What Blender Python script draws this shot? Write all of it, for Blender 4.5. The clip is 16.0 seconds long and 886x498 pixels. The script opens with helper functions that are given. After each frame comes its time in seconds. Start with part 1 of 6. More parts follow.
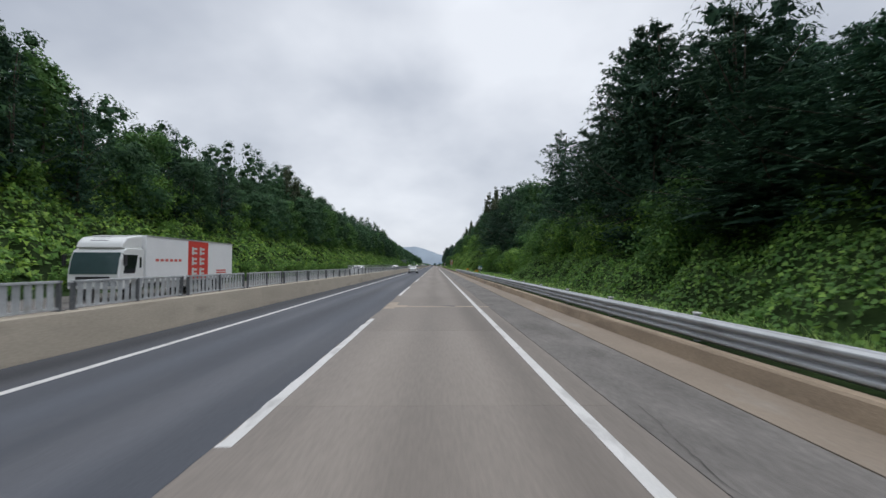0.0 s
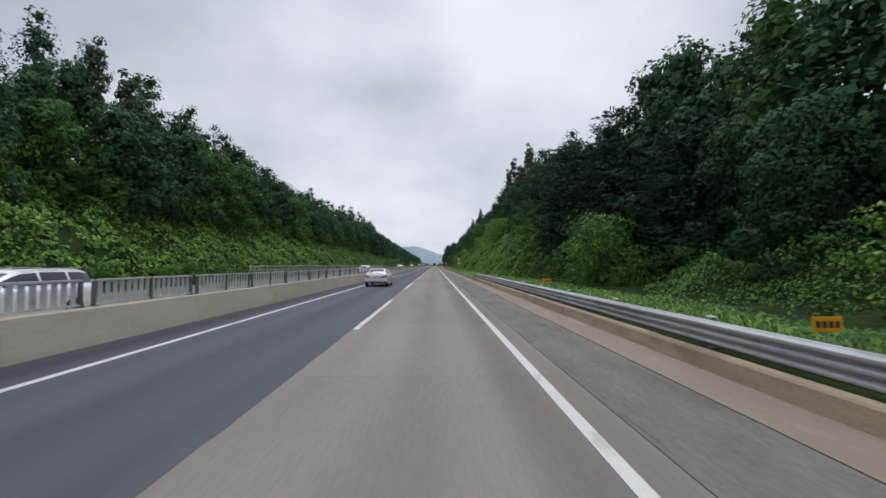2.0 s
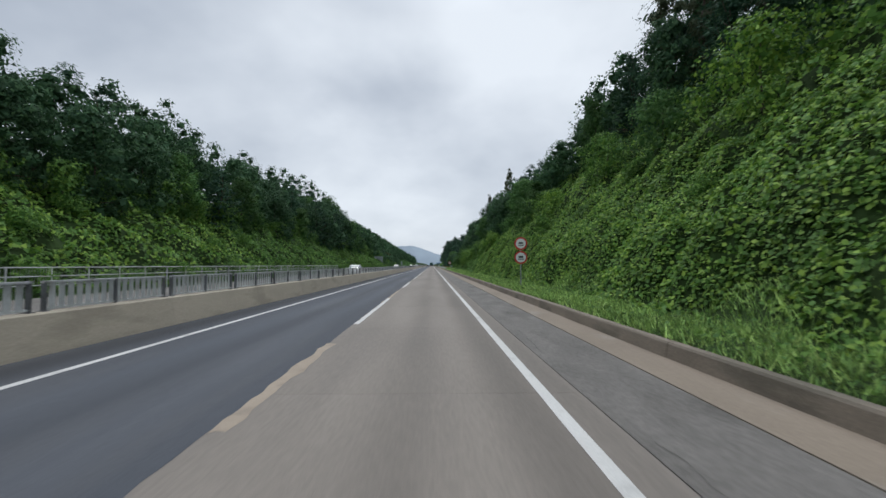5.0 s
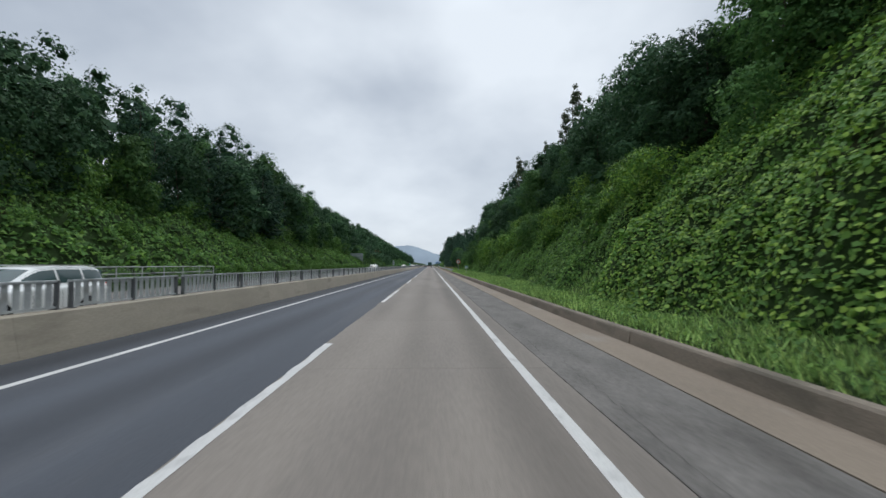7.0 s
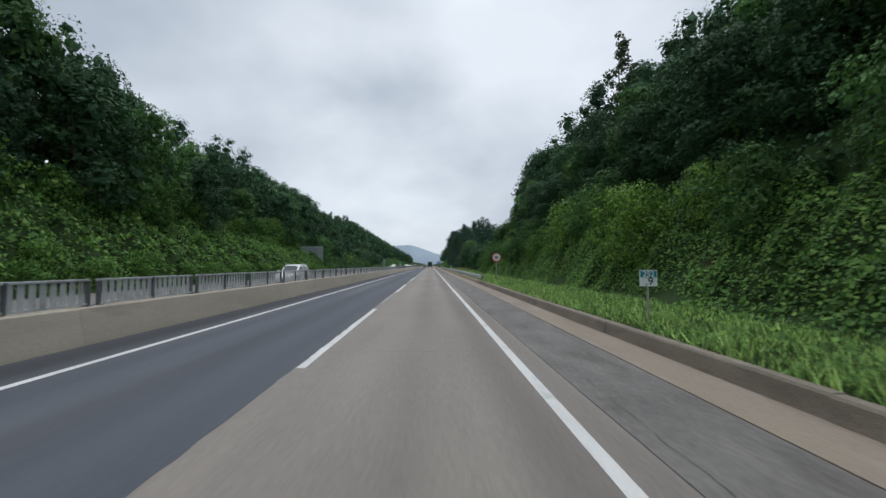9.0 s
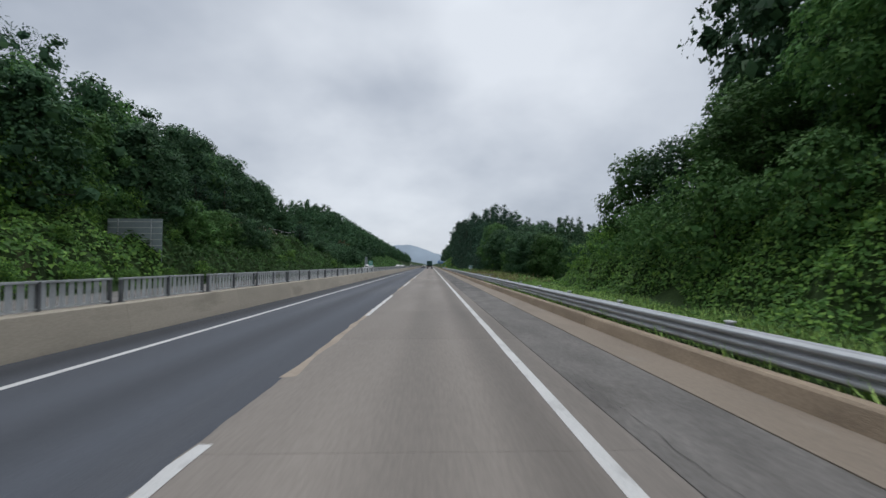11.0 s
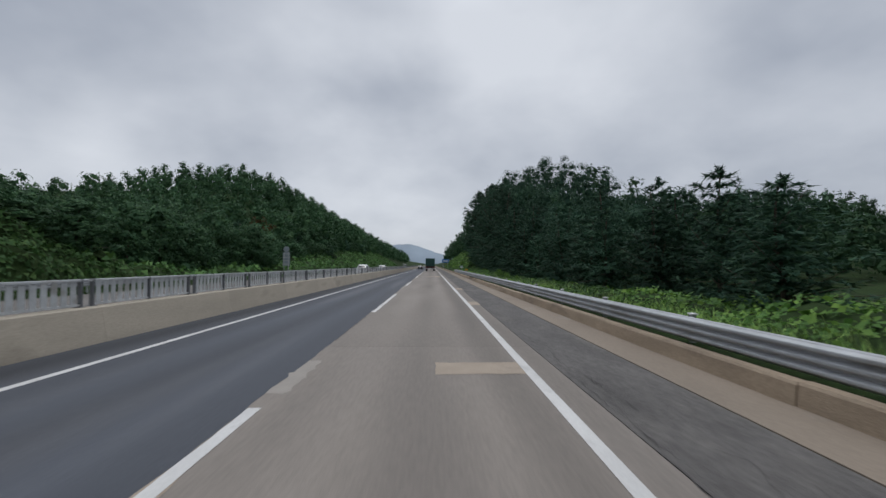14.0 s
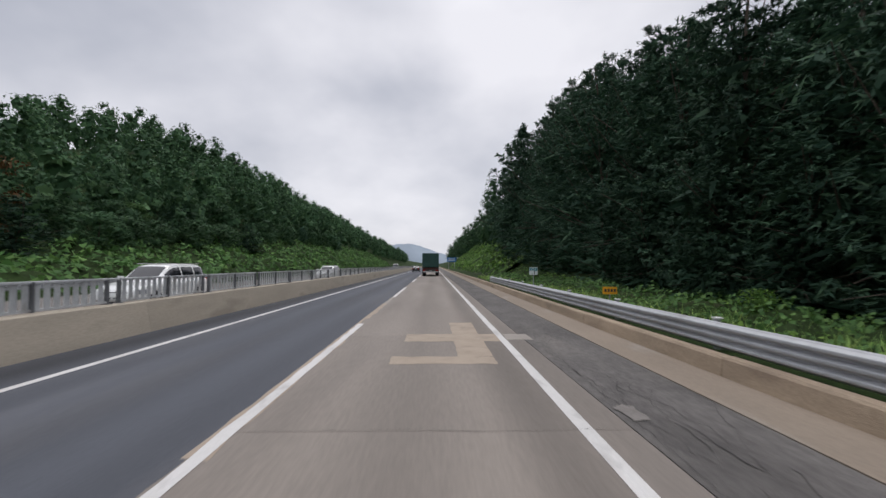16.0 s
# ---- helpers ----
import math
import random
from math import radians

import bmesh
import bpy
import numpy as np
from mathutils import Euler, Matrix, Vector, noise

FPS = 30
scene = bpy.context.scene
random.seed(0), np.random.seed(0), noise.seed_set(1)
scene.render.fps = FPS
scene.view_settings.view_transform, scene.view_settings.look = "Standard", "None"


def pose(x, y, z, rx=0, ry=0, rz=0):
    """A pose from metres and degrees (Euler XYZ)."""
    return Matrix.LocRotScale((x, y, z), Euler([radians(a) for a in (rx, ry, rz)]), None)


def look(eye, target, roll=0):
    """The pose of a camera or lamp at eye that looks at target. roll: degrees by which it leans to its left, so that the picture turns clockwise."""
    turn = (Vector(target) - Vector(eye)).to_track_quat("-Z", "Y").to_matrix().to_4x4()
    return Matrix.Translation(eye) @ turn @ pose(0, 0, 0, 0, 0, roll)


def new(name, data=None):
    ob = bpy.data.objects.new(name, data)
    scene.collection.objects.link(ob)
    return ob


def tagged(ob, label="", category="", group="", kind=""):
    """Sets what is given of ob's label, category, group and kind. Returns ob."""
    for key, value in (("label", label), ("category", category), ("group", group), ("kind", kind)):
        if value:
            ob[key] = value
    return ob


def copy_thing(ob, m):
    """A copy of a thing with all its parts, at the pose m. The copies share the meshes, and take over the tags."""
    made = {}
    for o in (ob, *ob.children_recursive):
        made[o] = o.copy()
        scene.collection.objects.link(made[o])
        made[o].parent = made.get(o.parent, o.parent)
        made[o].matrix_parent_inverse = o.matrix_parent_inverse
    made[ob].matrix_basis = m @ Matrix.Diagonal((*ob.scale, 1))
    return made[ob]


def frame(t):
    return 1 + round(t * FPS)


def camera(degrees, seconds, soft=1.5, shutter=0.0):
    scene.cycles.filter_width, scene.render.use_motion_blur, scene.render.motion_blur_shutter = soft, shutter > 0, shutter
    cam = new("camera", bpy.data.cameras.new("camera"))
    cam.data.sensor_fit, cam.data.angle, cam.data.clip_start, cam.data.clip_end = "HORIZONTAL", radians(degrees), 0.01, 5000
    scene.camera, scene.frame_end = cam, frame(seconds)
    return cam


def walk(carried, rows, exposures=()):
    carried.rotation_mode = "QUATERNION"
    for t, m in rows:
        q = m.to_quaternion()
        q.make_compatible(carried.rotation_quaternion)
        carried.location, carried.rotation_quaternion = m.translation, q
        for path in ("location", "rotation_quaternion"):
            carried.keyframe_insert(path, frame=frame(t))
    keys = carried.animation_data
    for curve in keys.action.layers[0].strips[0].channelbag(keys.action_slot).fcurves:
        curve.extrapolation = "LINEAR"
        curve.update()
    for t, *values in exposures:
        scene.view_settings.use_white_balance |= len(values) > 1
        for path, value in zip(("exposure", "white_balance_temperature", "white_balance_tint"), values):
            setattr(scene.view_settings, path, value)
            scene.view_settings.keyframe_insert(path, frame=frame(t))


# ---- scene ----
cam = camera(90.0, 16.0, soft=1.5, shutter=0.06)

# ---- camera and its way: a van's windscreen, 1.665 m over the lane ----
SPEED = 26.3
EYE_H = 1.665
# seconds, sideways place, yaw, pitch, roll
WAY = [
    (0.0, 0.17, -1.02, 2.05, -0.1), (1.5, 0.25, -1.02, 2.05, -0.1), (3.0, 0.33, -1.15, 2.05, -0.1),
    (4.2, 0.36, -1.30, 2.05, -0.1), (6.3, 0.37, -1.60, 2.05, -0.1), (7.0, 0.37, -1.60, 2.05, -0.1),
    (9.0, 0.335, -1.57, 2.05, -0.1), (10.75, 0.33, -1.60, 2.05, -0.1), (12.5, 0.315, -1.60, 2.05, -0.1),
    (14.5, 0.28, -1.39, 2.05, -0.1), (16.0, 0.27, -1.24, 2.05, -0.1),
]


def on_way(t, column):
    return float(np.interp(t, [w[0] for w in WAY], [w[column] for w in WAY]))


rows = []
for i in range(33):
    t = i * 0.5
    rows.append((t, pose(on_way(t, 1), SPEED * t, EYE_H, 90 + on_way(t, 3), on_way(t, 4), on_way(t, 2))))
walk(cam, rows, [
    (0.0, 0.0, 6410, 10), (3.0, 0.0, 6360, 9), (7.0, 0.0, 6260, 7), (9.7, 0.0, 6260, 7), (12.0, -0.28, 6360, 10), (13.2, -0.33, 6360, 10),
    (14.5, -0.30, 6410, 10), (15.5, -0.16, 6590, 13), (16.0, 0.0, 6660, 14)])

# ---- sky and light ----
world = bpy.data.worlds.new("overcast_sky")
scene.world = world
world.use_nodes = True
wn, wl = world.node_tree.nodes, world.node_tree.links
wn.clear()


def wnode(kind, **inputs):
    n = wn.new(kind)
    for k, v in inputs.items():
        n.inputs[k.replace("_", " ")].default_value = v
    return n


sky = wn.new("ShaderNodeTexSky")
sky.sky_type, sky.sun_disc = "NISHITA", False
sky.sun_elevation, sky.sun_rotation = radians(62), radians(0)
tc = wn.new("ShaderNodeTexCoord")
sep = wn.new("ShaderNodeSeparateXYZ")
wl.new(tc.outputs["Generated"], sep.inputs[0])
# the cloud deck is a flat layer: directions divided by their height
lift = wnode("ShaderNodeMath"); lift.operation = "MAXIMUM"; lift.inputs[1].default_value = 0.0
wl.new(sep.outputs["Z"], lift.inputs[0])
plus = wn.new("ShaderNodeMath"); plus.operation = "ADD"; plus.inputs[1].default_value = 0.5
wl.new(lift.outputs[0], plus.inputs[0])
inv = wn.new("ShaderNodeMath"); inv.operation = "DIVIDE"; inv.inputs[0].default_value = 1.0
wl.new(plus.outputs[0], inv.inputs[1])
flat = wn.new("ShaderNodeVectorMath"); flat.operation = "SCALE"
wl.new(tc.outputs["Generated"], flat.inputs[0]); wl.new(inv.outputs[0], flat.inputs["Scale"])
shift = wn.new("ShaderNodeVectorMath"); shift.operation = "ADD"; shift.inputs[1].default_value = (3.35, 1.75, 0.0)
wl.new(flat.outputs[0], shift.inputs[0])
cloud = wnode("ShaderNodeTexNoise", Scale=1.7, Detail=5.0, Roughness=0.48)
wl.new(shift.outputs[0], cloud.inputs["Vector"])
level = wn.new("ShaderNodeVectorMath"); level.operation = "MULTIPLY"; level.inputs[1].default_value = (1, 1, 0)
wl.new(flat.outputs[0], level.inputs[0])
swirl = wnode("ShaderNodeTexNoise", Scale=2.6, Detail=4.0, Roughness=0.55)
wl.new(level.outputs[0], swirl.inputs["Vector"])
half = wn.new("ShaderNodeVectorMath"); half.operation = "SUBTRACT"; half.inputs[1].default_value = (0.5, 0.5, 0.5)
wl.new(swirl.outputs["Color"], half.inputs[0])
push = wn.new("ShaderNodeVectorMath"); push.operation = "SCALE"; push.inputs["Scale"].default_value = 0.35
wl.new(half.outputs[0], push.inputs[0])
bent = wn.new("ShaderNodeVectorMath"); bent.operation = "ADD"
wl.new(level.outputs[0], bent.inputs[0]); wl.new(push.outputs[0], bent.inputs[1])
cover_fac = cloud.outputs["Fac"]
# the clouds that stand over the road: place on the deck, radius, thick (-) or thin (+)
for cx, cy, cr, amount in ((-0.094, 1.109, 0.267, -0.17), (-0.241, 0.887, 0.229, 0.07), (-0.389, 1.225, 0.269, 0.1), (-0.649, 0.82, 0.389, -0.06), (0.289, 0.978, 0.294, -0.01), (0.058, 1.496, 0.383, 0.05), (0.395, 1.18, 0.424, 0.03)):
    gap = wn.new("ShaderNodeVectorMath"); gap.operation = "DISTANCE"; gap.inputs[1].default_value = (cx, cy, 0)
    wl.new(bent.outputs[0], gap.inputs[0])
    fade = wn.new("ShaderNodeMapRange"); fade.interpolation_type = "SMOOTHSTEP"
    for k, v in (("From Min", 0.0), ("From Max", cr), ("To Min", amount), ("To Max", 0.0)):
        fade.inputs[k].default_value = v
    wl.new(gap.outputs["Value"], fade.inputs["Value"])
    total = wn.new("ShaderNodeMath"); total.operation = "ADD"
    wl.new(cover_fac, total.inputs[0]); wl.new(fade.outputs[0], total.inputs[1])
    cover_fac = total.outputs[0]
ramp = wn.new("ShaderNodeValToRGB")
ramp.color_ramp.elements[0].position, ramp.color_ramp.elements[0].color = 0.30, (0.52, 0.565, 0.65, 1)
ramp.color_ramp.elements[1].position, ramp.color_ramp.elements[1].color = 0.69, (0.975, 1.01, 1.07, 1)
wl.new(cover_fac, ramp.inputs[0])
# an overcast sky is about twice as bright overhead as near the horizon
over = wn.new("ShaderNodeMapRange")
over.inputs["From Min"].default_value, over.inputs["From Max"].default_value = 0.5, 1.0
over.inputs["To Min"].default_value, over.inputs["To Max"].default_value = 1.0, 2.0
wl.new(sep.outputs["Z"], over.inputs["Value"])
deck = wn.new("ShaderNodeVectorMath"); deck.operation = "SCALE"
wl.new(ramp.outputs[0], deck.inputs[0]); wl.new(over.outputs[0], deck.inputs["Scale"])
bg_cloud = wn.new("ShaderNodeBackground"); bg_cloud.inputs[1].default_value = 0.92
wl.new(deck.outputs[0], bg_cloud.inputs[0])
bg_sky = wn.new("ShaderNodeBackground"); bg_sky.inputs[1].default_value = 0.06
wl.new(sky.outputs[0], bg_sky.inputs[0])
mixw = wn.new("ShaderNodeMixShader"); mixw.inputs[0].default_value = 0.9
wl.new(bg_sky.outputs[0], mixw.inputs[1]); wl.new(bg_cloud.outputs[0], mixw.inputs[2])
outw = wn.new("ShaderNodeOutputWorld")
wl.new(mixw.outputs[0], outw.inputs[0])

sun = new("sun", bpy.data.lights.new("sun", "SUN"))
sun.data.energy, sun.data.angle, sun.data.color = 0.9, radians(25), (1.0, 0.97, 0.93)
sun.matrix_world = look((0, 0, 60), (0, -32, 0))

# ---- materials ----


def material(name, base, rough=0.7, metal=0.0, vary=0.15, scale=3.0, fine=40.0, bump=0.0, bump_scale=60.0,
             stain=None, stain_scale=0.6, stain_at=0.55, island=0.0, thing=0.0, through_light=0.0, stretch=None, spec=0.5, coat=0.0, tracks=(), alt=None):
    """A surface with a base colour, coarse and fine variation, stains, relief; coordinates are in metres."""
    m = bpy.data.materials.new(name)
    m.use_nodes = True
    n, l = m.node_tree.nodes, m.node_tree.links
    b = n["Principled BSDF"]
    b.inputs["Roughness"].default_value, b.inputs["Metallic"].default_value = rough, metal
    b.inputs["Specular IOR Level"].default_value = spec
    b.inputs["Coat Weight"].default_value = coat
    geo = n.new("ShaderNodeNewGeometry")
    where = geo.outputs["Position"]
    if stretch:
        mul = n.new("ShaderNodeVectorMath"); mul.operation = "MULTIPLY"; mul.inputs[1].default_value = stretch
        l.new(where, mul.inputs[0]); where = mul.outputs[0]

    def noisy(sc, detail=4.0):
        t = n.new("ShaderNodeTexNoise"); t.inputs["Scale"].default_value = sc; t.inputs["Detail"].default_value = detail
        l.new(where, t.inputs["Vector"])
        return t.outputs["Fac"]

    def ranged(v, lo, hi, a=0.3, c=0.7):
        r = n.new("ShaderNodeMapRange")
        for k, x in (("From Min", a), ("From Max", c), ("To Min", lo), ("To Max", hi)):
            r.inputs[k].default_value = x
        l.new(v, r.inputs["Value"])
        return r.outputs[0]

    def times(a, c):
        q = n.new("ShaderNodeMath"); q.operation = "MULTIPLY"
        l.new(a, q.inputs[0]); l.new(c, q.inputs[1])
        return q.outputs[0]

    value = times(ranged(noisy(scale), 1 - vary, 1 + vary), ranged(noisy(fine, 2.0), 1 - vary * 0.7, 1 + vary * 0.7))
    if island:
        value = times(value, ranged(geo.outputs["Random Per Island"], 1 - island, 1 + island, 0, 1))
    if thing:
        oi = n.new("ShaderNodeObjectInfo")
        value = times(value, ranged(oi.outputs["Random"], 1 - thing, 1 + thing, 0, 1))
    rgb = n.new("ShaderNodeRGB"); rgb.outputs[0].default_value = (*base, 1)
    colour = rgb.outputs[0]
    if alt:
        ax = n.new("ShaderNodeMix"); ax.data_type = "RGBA"
        l.new(ranged(geo.outputs["Random Per Island"], 0, 1, 0.45, 1.0), ax.inputs[0])
        l.new(colour, ax.inputs[6]); ax.inputs[7].default_value = (*alt, 1)
        colour = ax.outputs[2]
    if stain:
        mx = n.new("ShaderNodeMix"); mx.data_type = "RGBA"
        l.new(ranged(noisy(stain_scale, 6.0), 0, 1, stain_at, stain_at + 0.12), mx.inputs[0])
        l.new(colour, mx.inputs[6]); mx.inputs[7].default_value = (*stain, 1)
        colour = mx.outputs[2]
    if tracks:
        xyz = n.new("ShaderNodeSeparateXYZ"); l.new(geo.outputs["Position"], xyz.inputs[0])
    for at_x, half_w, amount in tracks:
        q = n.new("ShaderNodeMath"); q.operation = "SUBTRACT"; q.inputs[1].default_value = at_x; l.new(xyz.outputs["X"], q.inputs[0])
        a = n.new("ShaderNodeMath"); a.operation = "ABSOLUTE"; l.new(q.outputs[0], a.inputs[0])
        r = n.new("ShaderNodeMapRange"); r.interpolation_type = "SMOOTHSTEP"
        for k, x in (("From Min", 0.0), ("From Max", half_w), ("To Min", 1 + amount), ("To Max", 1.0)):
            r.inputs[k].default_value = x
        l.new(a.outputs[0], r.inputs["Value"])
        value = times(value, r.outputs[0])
    sc = n.new("ShaderNodeVectorMath"); sc.operation = "SCALE"
    l.new(colour, sc.inputs[0]); l.new(value, sc.inputs["Scale"])
    l.new(sc.outputs[0], b.inputs["Base Color"])
    if bump:
        bp = n.new("ShaderNodeBump"); bp.inputs["Strength"].default_value = bump; bp.inputs["Distance"].default_value = 0.02
        l.new(noisy(bump_scale, 5.0), bp.inputs["Height"]); l.new(bp.outputs[0], b.inputs["Normal"])
    if through_light:
        tr = n.new("ShaderNodeBsdfTranslucent"); l.new(sc.outputs[0], tr.inputs[0])
        mix = n.new("ShaderNodeMixShader"); mix.inputs[0].default_value = through_light
        l.new(b.outputs[0], mix.inputs[1]); l.new(tr.outputs[0], mix.inputs[2])
        l.new(mix.outputs[0], n["Material Output"].inputs[0])
    return m


M = {}
M["lane"] = material("worn_concrete_lane", (0.218, 0.190, 0.164), 0.82, tracks=((0.05, 0.55, -0.13), (-0.85, 0.6, 0.06), (0.85, 0.4, 0.05), (1.45, 0.6, -0.26), (2.1, 0.4, -0.16)), vary=0.10, scale=0.9, fine=25, bump=0.25, bump_scale=90,
                     stain=(0.196, 0.171, 0.149), stain_scale=0.55, stain_at=0.52, thing=0.05, stretch=(1.0, 0.12, 1.0))
# last entry of tracks: a darker strip between the median line and the wall
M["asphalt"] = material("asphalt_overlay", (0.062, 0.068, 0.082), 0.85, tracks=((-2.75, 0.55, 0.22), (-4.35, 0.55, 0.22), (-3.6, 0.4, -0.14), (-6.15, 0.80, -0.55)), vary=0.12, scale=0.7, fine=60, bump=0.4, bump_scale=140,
                        stain=(0.078, 0.082, 0.094), stain_scale=0.8, stain_at=0.5, stretch=(1.0, 0.06, 1.0))
M["shoulder"] = material("weathered_shoulder", (0.162, 0.150, 0.138), 0.88, vary=0.2, scale=1.6, fine=16, bump=0.9, bump_scale=70,
                         stain=(0.118, 0.108, 0.098), stain_scale=1.1, stain_at=0.56, stretch=(1.0, 0.35, 1.0))
M["shoulder_worn"] = material("cracked_dark_shoulder", (0.112, 0.104, 0.098), 0.9, vary=0.26, scale=1.3, fine=14, bump=1.0, bump_scale=60,
                              stain=(0.150, 0.138, 0.126), stain_scale=0.9, stain_at=0.55, stretch=(1.0, 0.3, 1.0))
M["gutter"] = material("gutter_concrete", (0.240, 0.194, 0.149), 0.85, vary=0.10, scale=1.1, fine=30, bump=0.3,
                       stain=(0.27, 0.235, 0.195), stain_scale=1.4, stain_at=0.57, stretch=(1.0, 0.3, 1.0))
M["kerb"] = material("kerb_concrete", (0.350, 0.272, 0.195), 0.88, vary=0.16, scale=1.5, fine=30, bump=0.5,
                     stain=(0.26, 0.20, 0.145), stain_scale=1.2, stain_at=0.54, stretch=(1.0, 0.4, 1.6), thing=0.06)
M["kerb_old"] = material("mossy_kerb_concrete", (0.215, 0.180, 0.142), 0.9, vary=0.16, scale=1.5, fine=30, bump=0.5,
                         stain=(0.14, 0.122, 0.095), stain_scale=1.2, stain_at=0.54, stretch=(1.0, 0.4, 1.6), thing=0.06)
M["barrier"] = material("barrier_concrete", (0.450, 0.395, 0.315), 0.85, vary=0.10, scale=1.0, fine=26, bump=0.35, stain=(0.33, 0.288, 0.228), stain_scale=1.0, stain_at=0.56, stretch=(1.0, 0.35, 1.6), thing=0.06)
M["patch"] = material("pale_mortar_patch", (0.350, 0.286, 0.222), 0.85, vary=0.10, scale=2.0, fine=40, bump=0.3, stain=(0.29, 0.24, 0.19), stain_scale=2.5, stain_at=0.56)
M["patch_grey"] = material("grey_mortar_patch", (0.30, 0.272, 0.240), 0.85, vary=0.08, scale=2.0, fine=40, bump=0.3)
M["tar"] = material("dark_tar_patch", (0.07, 0.07, 0.075), 0.8, vary=0.15)
M["paint"] = material("worn_white_road_paint", (0.58, 0.57, 0.55), 0.6, vary=0.08, scale=2.0, fine=50, bump=0.2,
                      stain=(0.44, 0.43, 0.415), stain_scale=3.0, stain_at=0.56, stretch=(1.0, 0.4, 1.0))
M["joint"] = material("dark_joint_filler", (0.045, 0.043, 0.04), 0.9, vary=0.2)
M["steel"] = material("galvanised_steel", (0.37, 0.385, 0.40), 0.55, 0.35, vary=0.10, scale=1.5, fine=12, stain=(0.28, 0.285, 0.285), stain_scale=2.0, stain_at=0.58, stretch=(1.0, 0.35, 1.0))
M["fence_steel"] = material("weathered_fence_steel", (0.50, 0.515, 0.52), 0.6, 0.15, vary=0.14, scale=2.0, fine=20, stain=(0.36, 0.35, 0.33), stain_scale=2.5, stain_at=0.58)
# base colour darkened to hold the shade under leaves and plants
M["soil"] = material("shade_dark_ground_cover", (0.024, 0.044, 0.013), 0.95, vary=0.35, scale=0.5, fine=6, bump=0.8, bump_scale=12,
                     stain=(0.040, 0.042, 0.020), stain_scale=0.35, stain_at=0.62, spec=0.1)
M["red_soil"] = material("bare_red_soil", (0.21, 0.092, 0.052), 0.95, vary=0.3, scale=0.8, fine=8, bump=0.8, bump_scale=10,
                         stain=(0.12, 0.085, 0.055), stain_scale=0.7, stain_at=0.52)
M["leaf"] = material("vine_leaf", (0.110, 0.238, 0.043), 0.6, alt=(0.250, 0.375, 0.060), vary=0.18, scale=0.25, fine=2.5, island=0.28, through_light=0.3, spec=0.2, stain=(0.065, 0.148, 0.032), stain_scale=0.22, stain_at=0.60)
M["leaf_light"] = material("light_shrub_leaf", (0.088, 0.196, 0.043), 0.65, alt=(0.160, 0.272, 0.050), vary=0.2, scale=0.3, fine=2.5, island=0.28, through_light=0.3, spec=0.18)
M["leaf_broad"] = material("broadleaf_foliage", (0.047, 0.104, 0.051), 0.7, alt=(0.068, 0.132, 0.054), vary=0.25, scale=0.15, fine=1.2, island=0.16, thing=0.20, through_light=0.2, spec=0.12)
M["leaf_bright"] = material("pale_broadleaf_foliage", (0.068, 0.152, 0.046), 0.7, alt=(0.098, 0.182, 0.050), vary=0.25, scale=0.2, fine=1.2, island=0.18, thing=0.3, through_light=0.25, spec=0.13)
M["needle"] = material("pine_needle", (0.040, 0.088, 0.058), 0.75, alt=(0.062, 0.118, 0.064), vary=0.25, scale=0.3, fine=1.5, island=0.18, thing=0.25, through_light=0.2, spec=0.1)
M["leaf_grey"] = material("grey_poplar_foliage", (0.085, 0.105, 0.060), 0.6, vary=0.25, scale=0.3, fine=2.0, island=0.4, thing=0.2, through_light=0.25, spec=0.12)
M["rust_leaf"] = material("withered_foliage", (0.115, 0.062, 0.025), 0.7, vary=0.25, scale=0.3, fine=2.0, island=0.4, through_light=0.15, spec=0.1)
M["grass"] = material("verge_grass", (0.255, 0.445, 0.120), 0.7, alt=(0.40, 0.54, 0.16), vary=0.25, scale=0.6, fine=4.0, island=0.4, through_light=0.3, spec=0.15)
M["dry_grass"] = material("dry_seed_grass", (0.25, 0.20, 0.10), 0.7, vary=0.2, island=0.35, through_light=0.3, spec=0.12)
M["white_plastic"] = material("white_plastic", (0.75, 0.75, 0.73), 0.5, vary=0.05)
M["bark"] = material("tree_bark", (0.085, 0.066, 0.050), 0.9, vary=0.3, scale=3, fine=25, bump=0.8, bump_scale=20, stretch=(1, 1, 0.2))

# ---- helpers for meshes ----


def part(name, bm, mat, parent=None, label="", smooth=False):
    me = bpy.data.meshes.new(name)
    bm.to_mesh(me); bm.free()
    mats = mat if isinstance(mat, (list, tuple)) else [mat]
    for k in mats:
        me.materials.append(k)
    if smooth:
        me.polygons.foreach_set("use_smooth", [True] * len(me.polygons))
    ob = new(name, me)
    if parent:
        ob.parent = parent
    if label:
        tagged(ob, label)
    return ob


def mesh_part(name, verts, faces, mat, parent=None, smooth=False, label="", normals=None):
    """One mesh from arrays of places and faces."""
    verts, faces = np.asarray(verts, np.float32), np.asarray(faces, np.int32)
    me = bpy.data.meshes.new(name)
    k = faces.shape[1]
    me.vertices.add(len(verts)); me.vertices.foreach_set("co", verts.ravel())
    me.loops.add(faces.size); me.loops.foreach_set("vertex_index", faces.ravel())
    me.polygons.add(len(faces))
    me.polygons.foreach_set("loop_start", np.arange(0, faces.size, k, dtype=np.int32))
    me.polygons.foreach_set("loop_total", np.full(len(faces), k, np.int32))
    if smooth or normals is not None:
        me.polygons.foreach_set("use_smooth", np.ones(len(faces), bool))
    me.materials.append(mat)
    me.update(calc_edges=True); me.validate()
    if normals is not None:
        me.normals_split_custom_set_from_vertices(np.asarray(normals, np.float32))
    ob = new(name, me)
    if parent:
        ob.parent = parent
    if label:
        tagged(ob, label)
    return ob


